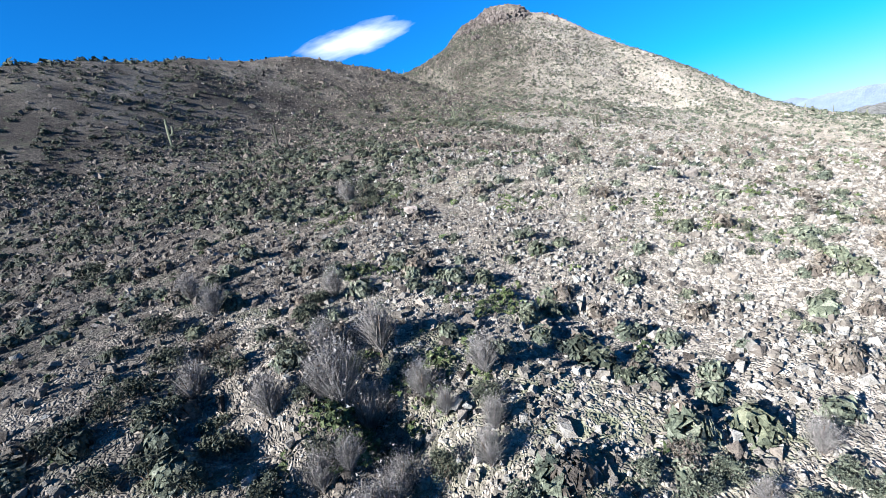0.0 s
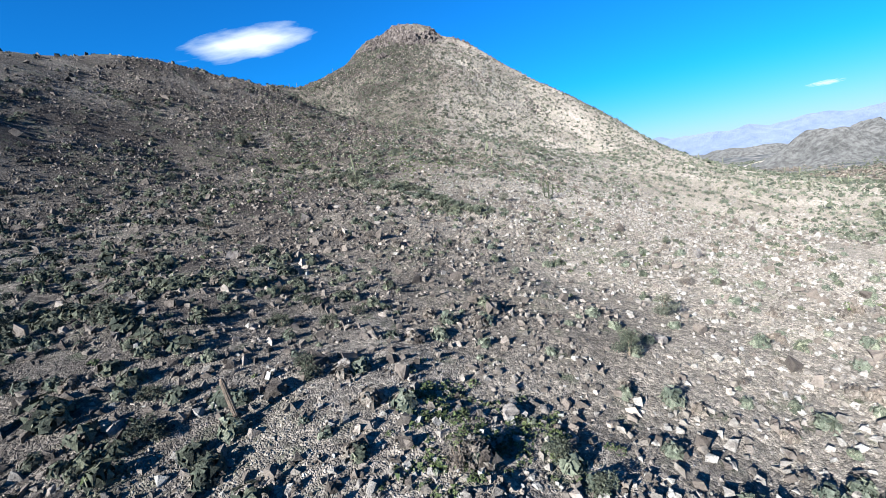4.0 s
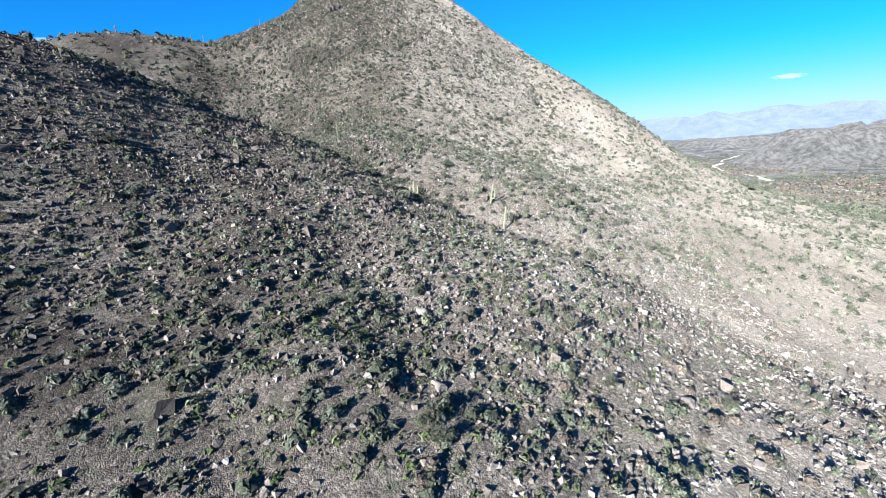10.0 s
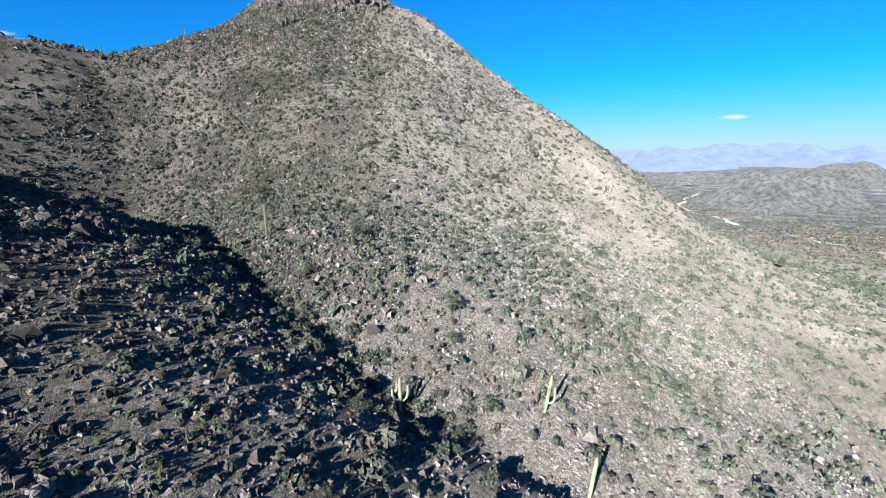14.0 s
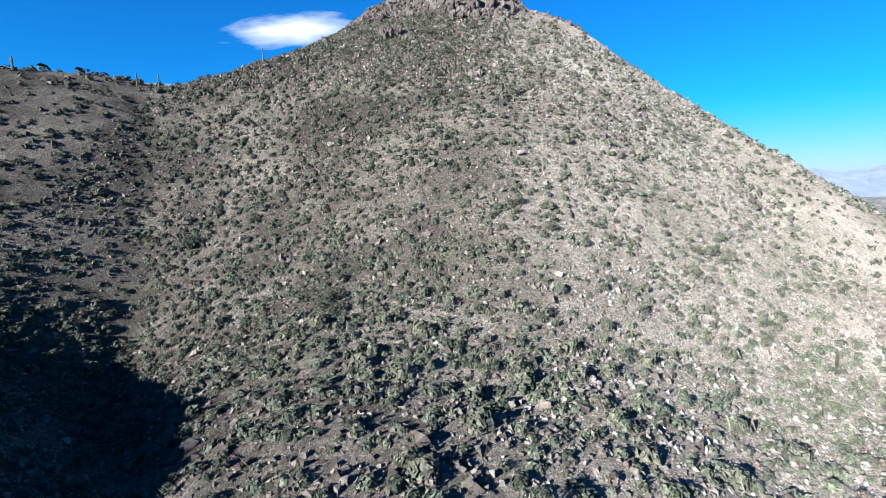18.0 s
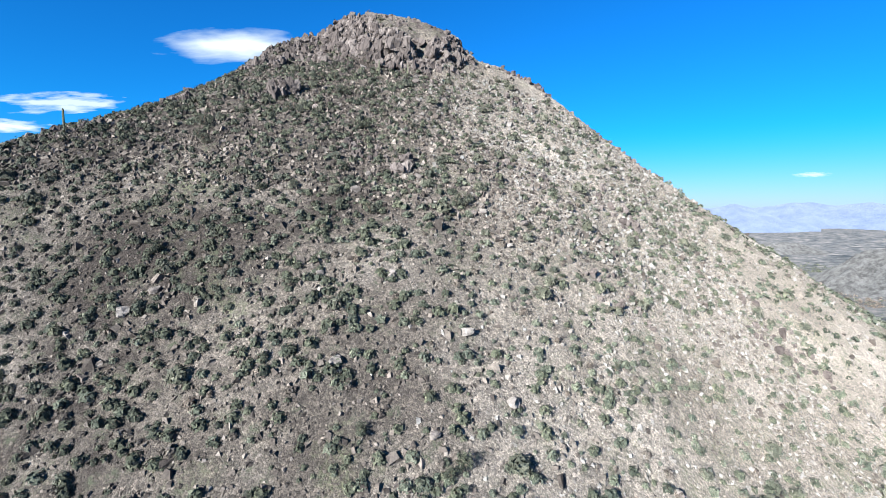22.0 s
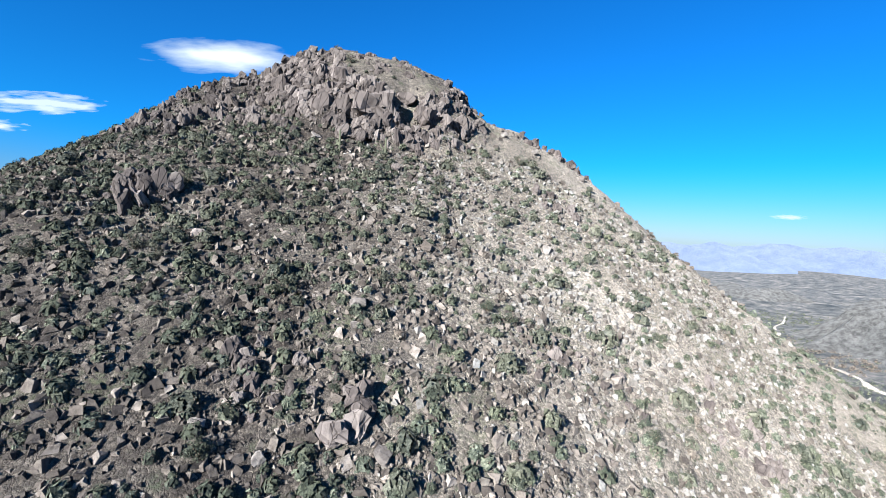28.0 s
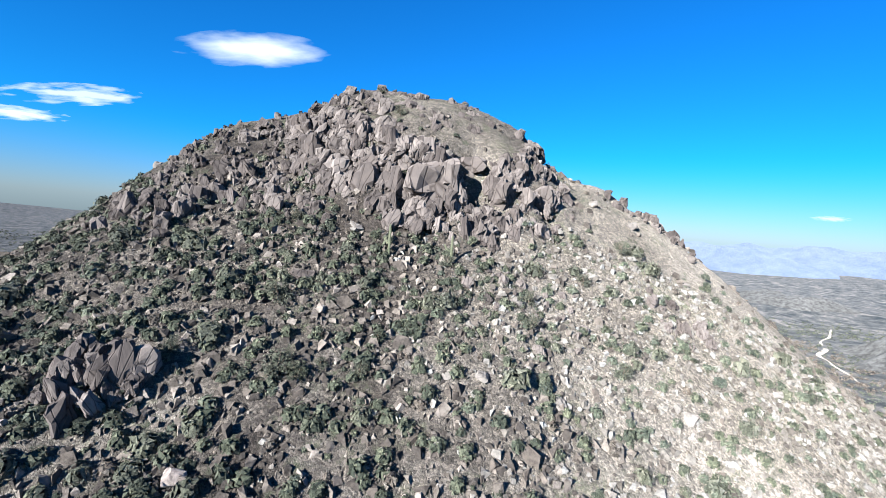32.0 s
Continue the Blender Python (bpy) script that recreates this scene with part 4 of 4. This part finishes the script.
brush("scrub", "dark bushes crowding the crest of the spur", LEAF_DARK, 220, (-52, 12, 142, 184), 0.6, 0.65, 0.09, 56, 225, -0.1, 9)
brush("scrub", "grey-green scrub on the far slopes", LEAF_GREY, 9000, (-320, 250, 0, 580), 0.9, 1.1, 0.46, 11, 207, -0.3, 40, (-112, 98, 0, 445))
brush("scrub", "dark scrub dotting the outer hillsides", LEAF_DARK, 11000, (-340, 280, 0, 580), 0.9, 1.1, 0.46, 11, 208, -0.2, 40, (-112, 98, 0, 445))
brush("scrub", "grey-green bushes dotting the sunlit flank", LEAF_GREY, 5200, (78, 260, 90, 590), 0.85, 1.0, 0.36, 15, 213, -0.3, 30)
brush("scrub", "dark bushes dotting the sunlit flank", LEAF_DARK, 3600, (78, 260, 90, 590), 0.85, 1.0, 0.36, 15, 214, -0.3, 26)
brush("scrub", "soft grey bushes at the foot of the slope", LEAF_GREY, 700, (-40, 28, -1, 54), 0.42, 0.5, 0.085, 84, 215, -0.2, 8)
brush("scrub", "small dark bushes at the foot of the slope", LEAF_DARK, 620, (-46, 18, -1, 54), 0.42, 0.5, 0.085, 84, 219, -0.2, 9)
brush("scrub", "dry twiggy bushes at the foot of the slope", LEAF_DRY, 420, (-32, 26, -1, 52), 0.42, 0.6, 0.07, 84, 216, -0.2, 8)
brush("scrub", "grey-green desert scrub on the nearer valley floor", LEAF_GREY, 12000, (70, 620, 60, 900), 1.2, 1.3, 0.7, 8, 226, -0.5, 70, (-135, 120, 0, 460))
brush("scrub", "scattered dark desert scrub across the valley floor", LEAF_DARK, 16000, (140, 900, 120, 1300), 1.7, 1.7, 1.0, 7, 209, -0.5, 90)
brush("scrub", "dark desert scrub on the plain behind the hill", LEAF_DARK, 8000, (-1800, -220, 450, 2200), 3.0, 2.4, 1.7, 8, 210, -0.2, 120)
brush("bosque", "bare purplish-brown trees along the dry wash", LEAF_DRY, 3600, (330, 620, 420, 1120), 2.6, 3.6, 1.1, 14, 211, -0.2, 80)


def herb_patches(label, spots, seed):
    """Low green weeds crowding round a few damp spots, each (x, y, reach, how many)."""
    rng = np.random.default_rng(seed)
    x = np.concatenate([a + rng.normal(0, r, n) for a, b, r, n in spots])
    y = np.concatenate([b + rng.normal(0, r, n) for a, b, r, n in spots])
    bv, bf = dome(44, rng, 0.3, 0.22, 0.05)
    v, f = many(bv, bf, on_ground(x, y, 0.02), rng.uniform(0.5, 1.5, len(x)), rng)
    return tagged(new("herbs", mesh_of("herbs", v, f, LEAF_FRESH)), label, "weeds", kind="stuff")


herb_patches("fresh green weeds in patches low on the slope", [(-11.1, 25.7, 0.9, 40), (-5.7, 23.6, 0.9, 30), (-16.2, 41.6, 1.1, 70), (-15.6, 40.2, 0.8, 40), (-36, 54, 1.2, 50), (-9, 61.2, 1.5, 80), (-10.5, 64.2, 1.2, 40), (-6.3, 62.7, 1.2, 40), (-5.6, 36.7, 1.0, 24), (-31.8, 51.7, 2.0, 50), (5.3, 33.2, 1.5, 30), (-7.3, 19.2, 0.8, 30), (-8.5, 17.5, 0.6, 30), (3, 36, 1.2, 30), (-17, 35, 1.2, 40)], 41)
herb_patches("fresh green weeds in patches beside the gullies", [(-15.7, 157.1, 1.6, 60), (-19.3, 157.4, 1.4, 40), (-17.1, 164.7, 2.5, 60), (-1.4, 172.9, 2.0, 50), (-21.6, 125.2, 1.5, 40), (-9.7, 113.4, 1.5, 40), (-2.8, 169.4, 2.5, 60), (-4.6, 184.4, 4, 80), (5.5, 192.2, 4, 70), (28.6, 208.1, 1.5, 40), (8, 112, 3, 60)], 42)


def thicket(label, mat, line, n, wide, high, side, seed):
    """Bushes crowding along a gully."""
    rng = np.random.default_rng(seed)
    pts = np.array(line, float)
    t = rng.uniform(0, len(pts) - 1, n)
    x = np.interp(t, np.arange(len(pts)), pts[:, 0]) + rng.normal(0, side, n)
    y = np.interp(t, np.arange(len(pts)), pts[:, 1]) + rng.normal(0, side, n)
    bv, bf = foliage(150, rng, wide, high, 0.11, 8)
    v, f = many(bv, bf, on_ground(x, y, 0.05), rng.uniform(0.5, 1.3, n), rng)
    return tagged(new("thicket", mesh_of("thicket", v, f, mat)), label, "bushes", kind="stuff")


thicket("grey-green bushes crowding the dark gully", LEAF_GREY, [(x + 1.4, y + 1.4) for x, y in GULLY_NEAR[1:9]], 130, 0.8, 1.1, 1.8, 31)
thicket("dark bushes growing in the gully bed", LEAF_DARK, [(x + 1.4, y + 1.4) for x, y in GULLY_NEAR[1:9]], 90, 0.8, 1.2, 1.8, 32)
thicket("dark bushes along the deep upper gully", LEAF_DARK, GULLY_UPPER[:12], 120, 1.0, 1.3, 2.2, 33)
thicket("grey-green bushes along the upper gully", LEAF_GREY, GULLY_UPPER[:12], 120, 0.9, 1.1, 3.0, 34)

# ---- saguaros ----
def ribbed(points, radii, ribs=11):
    """A ribbed round column along points, closed by a domed top."""
    k = ribs * 2
    a = np.linspace(0, 2 * math.pi, k + 1)[:-1]
    star = np.where(np.arange(k) % 2 == 0, 1.0, 0.84)
    rings = []
    points = np.array(points, float)
    for q, (p, r) in enumerate(zip(points, radii)):
        d = points[min(q + 1, len(points) - 1)] - points[max(q - 1, 0)]
        d = d / np.linalg.norm(d)
        side = np.cross(d, (0.3, 0.95, 0.05))
        side /= np.linalg.norm(side)
        up = np.cross(side, d)
        rings.append(p + (np.cos(a) * star)[:, None] * side * r + (np.sin(a) * star)[:, None] * up * r)
    n = len(points)
    i = np.arange(k * (n - 1)).reshape(n - 1, k)
    f = np.stack([i, np.roll(i, -1, 1), np.roll(i, -1, 1) + k, i + k], -1).reshape(-1, 4)
    return np.concatenate(rings), f


def saguaro(label, x, y, high, thick=0.2, arms=(), lean=(0, 0), mat=None):
    """A saguaro: a ribbed trunk and arms of (height share, heading, length)."""
    ob = tagged(new("saguaro"), label, "cactus", "saguaros on the slopes")
    ob.matrix_basis = pose(x, y, float(height(x, y)) - 0.1)
    s = np.array([0, 0.04, 0.2, 0.45, 0.7, 0.88, 0.95, 0.985, 1.0])
    pts = np.stack([lean[0] * s * high, lean[1] * s * high, s * high], -1)
    rad = thick * np.array([0.8, 0.85, 0.95, 1.05, 1.05, 0.95, 0.8, 0.5, 0.08])
    mat = mat or CACTUS
    child("trunk", mesh_of("trunk", *ribbed(pts, rad), mat), ob)
    for at, heading, length in arms:
        h = radians(heading)
        o = np.array([lean[0] * at * high, lean[1] * at * high, at * high])
        out = np.array([math.cos(h), math.sin(h), 0])
        bend = [o, o + out * 0.3 + (0, 0, 0.03), o + out * 0.62 + (0, 0, 0.2), o + out * 0.78 + (0, 0, 0.55)]
        bend += [o + out * 0.82 + (0, 0, 0.55 + (length - 0.55) * q) for q in (0.4, 0.8, 0.93, 0.98, 1.0)]
        child("arm", mesh_of("arm", *ribbed(bend, thick * np.array([0.5, 0.62, 0.72, 0.75, 0.75, 0.7, 0.55, 0.3, 0.05]), 9), mat), ob)
    return ob


saguaro("tall single-stemmed saguaro casting a long shadow", -29.5, 244.8, 5.1, 0.19)
saguaro("pale many-armed saguaro beside the gully", -10.6, 213.3, 3.9, 0.15, [(0.35, 20, 1.6), (0.42, 200, 1.4), (0.5, 110, 1.1)], (0, 0), CACTUS_PALE)
saguaro("leaning pale saguaro with one long arm", 4.6, 214.4, 4.4, 0.16, [(0.3, -20, 1.9)], (0.18, 0.05), CACTUS_PALE)
saguaro("leaning pale saguaro stem on the gully edge", 5.6, 205.6, 4.4, 0.16, [], (0.14, 0.02), CACTUS_PALE)
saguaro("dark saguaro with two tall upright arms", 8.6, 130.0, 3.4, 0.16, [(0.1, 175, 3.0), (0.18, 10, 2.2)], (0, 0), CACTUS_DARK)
saguaro("tall thin pale saguaro beside the cut bank", -26.2, 130.4, 4.8, 0.14, [(0.35, 150, 1.4)], (-0.1, 0.0))
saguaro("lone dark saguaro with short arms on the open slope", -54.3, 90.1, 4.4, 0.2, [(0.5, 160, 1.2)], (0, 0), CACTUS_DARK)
saguaro("pale saguaro among dark shrubs in the hollow", -70.2, 80.9, 5.0, 0.2, [(0.4, 20, 1.6)], (0, 0), CACTUS_PALE)
saguaro("slender saguaro on the saddle skyline", -100, 333, 4.4, 0.16)
saguaro("slender saguaro on the saddle skyline", -96, 335, 4.0, 0.16)
saguaro("saguaro standing on the shoulder ridge", -75, 346, 4.0, 0.15)
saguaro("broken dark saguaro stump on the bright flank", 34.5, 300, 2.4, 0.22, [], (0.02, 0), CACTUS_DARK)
saguaro("slender saguaro below the summit crag", -21.6, 381.0, 3.4, 0.14, [(0.5, 200, 0.7)])
saguaro("slender saguaro against the summit slab", -28.3, 380.6, 3.6, 0.14)
saguaro("short leaning dead saguaro post in rubble", -17.9, 61.5, 2.0, 0.11, [], (-0.18, 0), BARK)
for x, y, h in ((173, 360, 8), (188, 365, 8), (190, 358, 7), (203, 345, 8), (207, 338, 9), (163, 371, 7), (111, 255, 5), (205, 300, 7), (160, 280, 6), (225, 350, 6), (150, 330, 5), (240, 420, 7), (120, 300, 5), (-128, 330, 5), (-165, 300, 5)):
    saguaro("grey-green saguaro rising above the valley scrub", x, y, 0.7 * h, 0.2, [(0.45, 30 * h, 2.0)], (0, 0), CACTUS)

# ---- boulders and outcrops ----
def block_mesh(name, seed, mat, rough=0.2):
    """A fractured block of bedrock with flat broken facets, about one metre each way."""
    rng = np.random.default_rng(seed)
    g = np.linspace(-1, 1, 4)
    keys, verts, faces = {}, [], []

    def corner(p):
        k = tuple(np.round(p, 3))
        if k not in keys:
            keys[k] = len(verts)
            verts.append(p)
        return keys[k]

    for axis in range(3):
        for side in (-1, 1):
            for a in range(3):
                for b in range(3):
                    ring = []
                    for u, v in ((a, b), (a + 1, b), (a + 1, b + 1), (a, b + 1)):
                        p = np.zeros(3)
                        p[axis], p[(axis + 1) % 3], p[(axis + 2) % 3] = side, g[u], g[v]
                        ring.append(corner(p))
                    ring = ring if side > 0 else ring[::-1]
                    faces += [(ring[0], ring[1], ring[2]), (ring[0], ring[2], ring[3])]
    v = np.array(verts)
    v = v * (1 - 0.13 * (np.abs(v).sum(1, keepdims=True) - 1))
    cuts = rng.normal(0, 1, (7, 3))
    for c in cuts:
        c = c / np.linalg.norm(c)
        over = np.maximum(v @ c - rng.uniform(0.55, 0.95), 0)
        v = v - over[:, None] * c
    off = np.array([noise.noise_vector(Vector(p * 1.4 + seed)) for p in v])
    v = v + np.round(off * 4) / 4 * rough * 2 + rng.normal(0, 0.055, v.shape)
    return mesh_of(name, v * 0.5, faces, mat)


BLOCKS = [block_mesh("block", 300 + q, CLIFF) for q in range(12)]
BOULDERS = [block_mesh("boulder", 400 + q, BOULDER, 0.08) for q in range(8)]
rng = np.random.default_rng(88)
for q in range(170):
    y = 45 + 360 * rng.random()
    x = -14 + rng.normal(0, 26)
    s = rng.uniform(0.5, 1.1) * (1.6 if y > 300 else 1)
    ob = new("boulder", BOULDERS[q % 8])
    ob.matrix_basis = pose(x, y, float(height(x, y)) + 0.12 * s, *rng.normal(0, 12, 2), rng.uniform(0, 360)) @ Matrix.Diagonal((s * rng.uniform(0.8, 1.3), s, s * rng.uniform(0.55, 0.9), 1))
    tagged(ob, "angular tan boulder half sunk in the stony slope", "boulder", "boulders on the slopes")

PALE_ROCK = rock_material("pale_pinkish_boulder_rock", [(0.0, (0.3, 0.25, 0.225)), (1.0, (0.34, 0.29, 0.26))], 2.2, True)
for label, mesh, mat, x, y, lift, size in (
    ("large smooth pinkish boulder lying on the rubble", 3, PALE_ROCK, -11.8, 34.6, 0.2, (1.05, 0.65, 0.62)),
    ("pale angular boulder perched on the steep slope", 5, PALE_ROCK, -37.9, 358.5, 0.3, (1.5, 1.2, 1.2)),
    ("dark squat boulder beside an olive bush", 2, CLIFF, -35.7, 374.9, 0.25, (2.2, 1.5, 1.2)),
):
    ob = new("boulder", BOULDERS[mesh].copy())
    ob.data.materials[0] = mat
    ob.matrix_basis = pose(x, y, float(height(x, y)) + lift, 6, 4, 25) @ Matrix.Diagonal((*size, 1))
    tagged(ob, label, "boulder", "boulders on the slopes")


def outcrop(name, label, x, y, wide, deep, n, small, large, seed, stretch=1.5, sink=0.3):
    """Bedrock breaking out of the slope as upright, jointed blocks."""
    rng = np.random.default_rng(seed)
    ob = tagged(new(name), label, "rock outcrop", "rock outcrops on the hill")
    ob.matrix_basis = pose(x, y, float(height(x, y)))
    base = float(height(x, y))
    for q in range(n):
        px, py = rng.uniform(-wide, wide), rng.normal(0, deep * 0.5)
        s = small * (large / small) ** (rng.random() ** 1.5)
        c = child("block", BLOCKS[int(rng.integers(12))], ob)
        tall = s * rng.uniform(0.9, stretch)
        c.matrix_basis = pose(px, py, float(height(x + px, y + py)) - base + tall * (0.5 - sink), rng.normal(0, 13), rng.normal(8, 13), rng.uniform(0, 360)) @ Matrix.Diagonal((s * rng.uniform(0.6, 1.1), s * rng.uniform(0.6, 1.1), tall, 1))
    return ob


outcrop("rock_outcrop", "dark jagged outcrop of leaning blocks below the summit", -45.4, 362.2, 2.6, 2.0, 34, 0.9, 2.6, 1, 2.0, 0.05)
outcrop("rock_outcrop", "cracked pinkish outcrop across the middle of the face", -24.5, 346, 7, 2.6, 34, 0.7, 2.1, 2, 1.2)
outcrop("rock_outcrop", "low broken ledge in the hill face", 0.5, 356.7, 6, 3, 24, 0.6, 1.7, 3, 1.1)
outcrop("rock_outcrop", "brown rock ribs on the bright shoulder", 19.6, 358, 5, 5, 24, 0.7, 1.9, 4, 1.3)
outcrop("rock_outcrop", "pinkish rock face on the sunny shoulder", 50, 352, 7, 5, 30, 0.8, 2.3, 5, 1.2)
outcrop("rock_outcrop", "broken ledge on the side of the hill", 12, 337, 6, 3, 20, 0.6, 1.7, 6, 1.1)
outcrop("rock_outcrop", "dark rocky point at the end of the spur", -18, 191.2, 5, 3.5, 30, 0.7, 2.0, 7, 1.1)
outcrop("rock_outcrop", "dark rock step on the shadowed spur", -47.3, 227.2, 5, 3, 24, 0.7, 2.0, 8, 1.2)
outcrop("rock_outcrop", "dark rock knobs on the shadowed spur", -35.7, 193.6, 6, 4, 22, 0.7, 1.8, 9, 1.1)
outcrop("rock_outcrop", "dark rock step low on the western slope", -90, 262, 8, 4, 26, 0.9, 2.6, 18, 1.2)
outcrop("rock_outcrop", "ragged rock rim along the steep shoulder", -55.5, 385, 5, 6, 60, 0.8, 2.4, 10, 1.6)
outcrop("rock_outcrop", "jagged rock rib climbing to the summit crag", -47.5, 391, 4.5, 7, 60, 0.7, 2.2, 19, 1.6)
outcrop("rock_outcrop", "stepped rock rib beside the summit crag", -43.5, 398, 4, 6, 46, 0.7, 2.0, 20, 1.5)
outcrop("rock_outcrop", "broken rock shoulder falling away from the summit crag", -49, 402, 5, 9, 60, 0.7, 2.2, 21, 1.5)
outcrop("rock_outcrop", "broken rock on the far side of the steep shoulder", -57, 396, 5, 9, 50, 0.7, 2.0, 22, 1.4)
outcrop("rock_outcrop", "leaning slabs on the slope under the crag", -40, 386, 5, 4, 40, 0.6, 1.9, 23, 1.5)
outcrop("rock_outcrop", "tumbled blocks at the foot of the crag", -14, 380, 7, 4, 36, 0.5, 1.5, 24, 1.2)
outcrop("rock_outcrop", "grey rock knob on the sunny shoulder of the hill", 6, 384, 3.5, 2.5, 26, 0.6, 1.8, 25, 1.4)
outcrop("rock_outcrop", "ragged rock rim along the shoulder ridge", -66, 361, 6, 4, 36, 0.7, 2.0, 11, 1.4)
outcrop("rock_outcrop", "rock knob on the long ridge to the saddle", -74, 347, 6, 3, 24, 0.6, 1.6, 12, 1.3)
outcrop("rock_outcrop", "reddish knob on the far shoulder", 46, 424, 9, 6, 40, 1.0, 3.2, 13, 1.2)
outcrop("rock_outcrop", "rocks along the skyline shoulder", 12, 408, 7, 5, 34, 0.8, 2.2, 14, 1.3)
outcrop("rock_outcrop", "rock knobs on the far skyline ridge", -118, 215, 14, 12, 40, 1.0, 3.0, 15, 1.2)
outcrop("rock_outcrop", "rock knobs on the far skyline ridge", -124, 272, 12, 10, 36, 1.0, 2.8, 16, 1.2)
outcrop("rock_outcrop", "low pale cut bank beside the gully", -23.1, 131, 3.0, 1.5, 16, 0.5, 1.4, 17, 1.0)

crag = tagged(new("summit_crag"), "rugged brown volcanic crag of jointed blocks on the summit", "rock crag")
crag.matrix_basis = pose(*CRAG_AT, float(height(*CRAG_AT)))
base = float(height(*CRAG_AT))


def crag_block(name, px, py, sx, sy, sz, lift, lean, tip, turn, label=""):
    c = child(name, BLOCKS[int(rng.integers(12))], crag, label)
    c.matrix_basis = pose(px, py, float(height(px + CRAG_AT[0], py + CRAG_AT[1], False)) - base + lift, lean, tip, turn) @ Matrix.Diagonal((sx, sy, sz, 1))


rng = np.random.default_rng(99)
for q in range(1250):
    a = rng.uniform(0, 2 * math.pi) if q % 4 == 0 else -math.pi / 2 + rng.normal(0, 0.95)
    r = rng.uniform(0.7, 1.1) if q % 4 else rng.uniform(0.2, 0.8)
    s = 0.45 * (2.4 / 0.45) ** (rng.random() ** 1.4)
    tall = s * rng.uniform(0.8, 1.9)
    px, py = math.cos(a) * r * CRAG_WIDE, math.sin(a) * r * CRAG_DEEP
    if math.hypot(px - 5.9, (py + 11.4) * 0.85) < 2.2:
        continue
    crag_block("block", px, py, s * rng.uniform(0.7, 1.2), s * rng.uniform(0.6, 1.1), tall, tall * (0.08 if r > 0.74 else -0.1), rng.normal(-14, 15), rng.normal(10, 15), math.degrees(a) + 90 + rng.normal(0, 30))
SLABS = (
    (-0.4, -14.4, 5.4, 4.6, 6.4, 0.6, 10), (-3.9, -15.0, 2.4, 2.8, 4.6, 0.8, -8), (2.4, -13.2, 2.6, 3.6, 5.6, 0.6, 20), (5.6, -8.6, 4.4, 4.0, 3.0, 0.6, 6),
    (9.4, -12.0, 2.6, 3.4, 4.6, 0.7, 30), (12.6, -11.0, 2.6, 3.2, 4.0, 0.5, 38), (15.4, -8.6, 2.4, 3.0, 3.6, 0.4, 50),
    (-7.5, -14.4, 2.8, 2.8, 4.6, 0.5, -15), (-11.6, -12.6, 3.0, 2.8, 4.4, 0.4, -30), (-15.6, -9.0, 2.8, 2.8, 4.2, 0.4, -45),
)
for px, py, sx, sy, sz, lift, turn in SLABS:
    crag_block("slab", px, py, sx, sy, sz, lift, -10, 6, turn, "large smooth pale brown slab of rock")
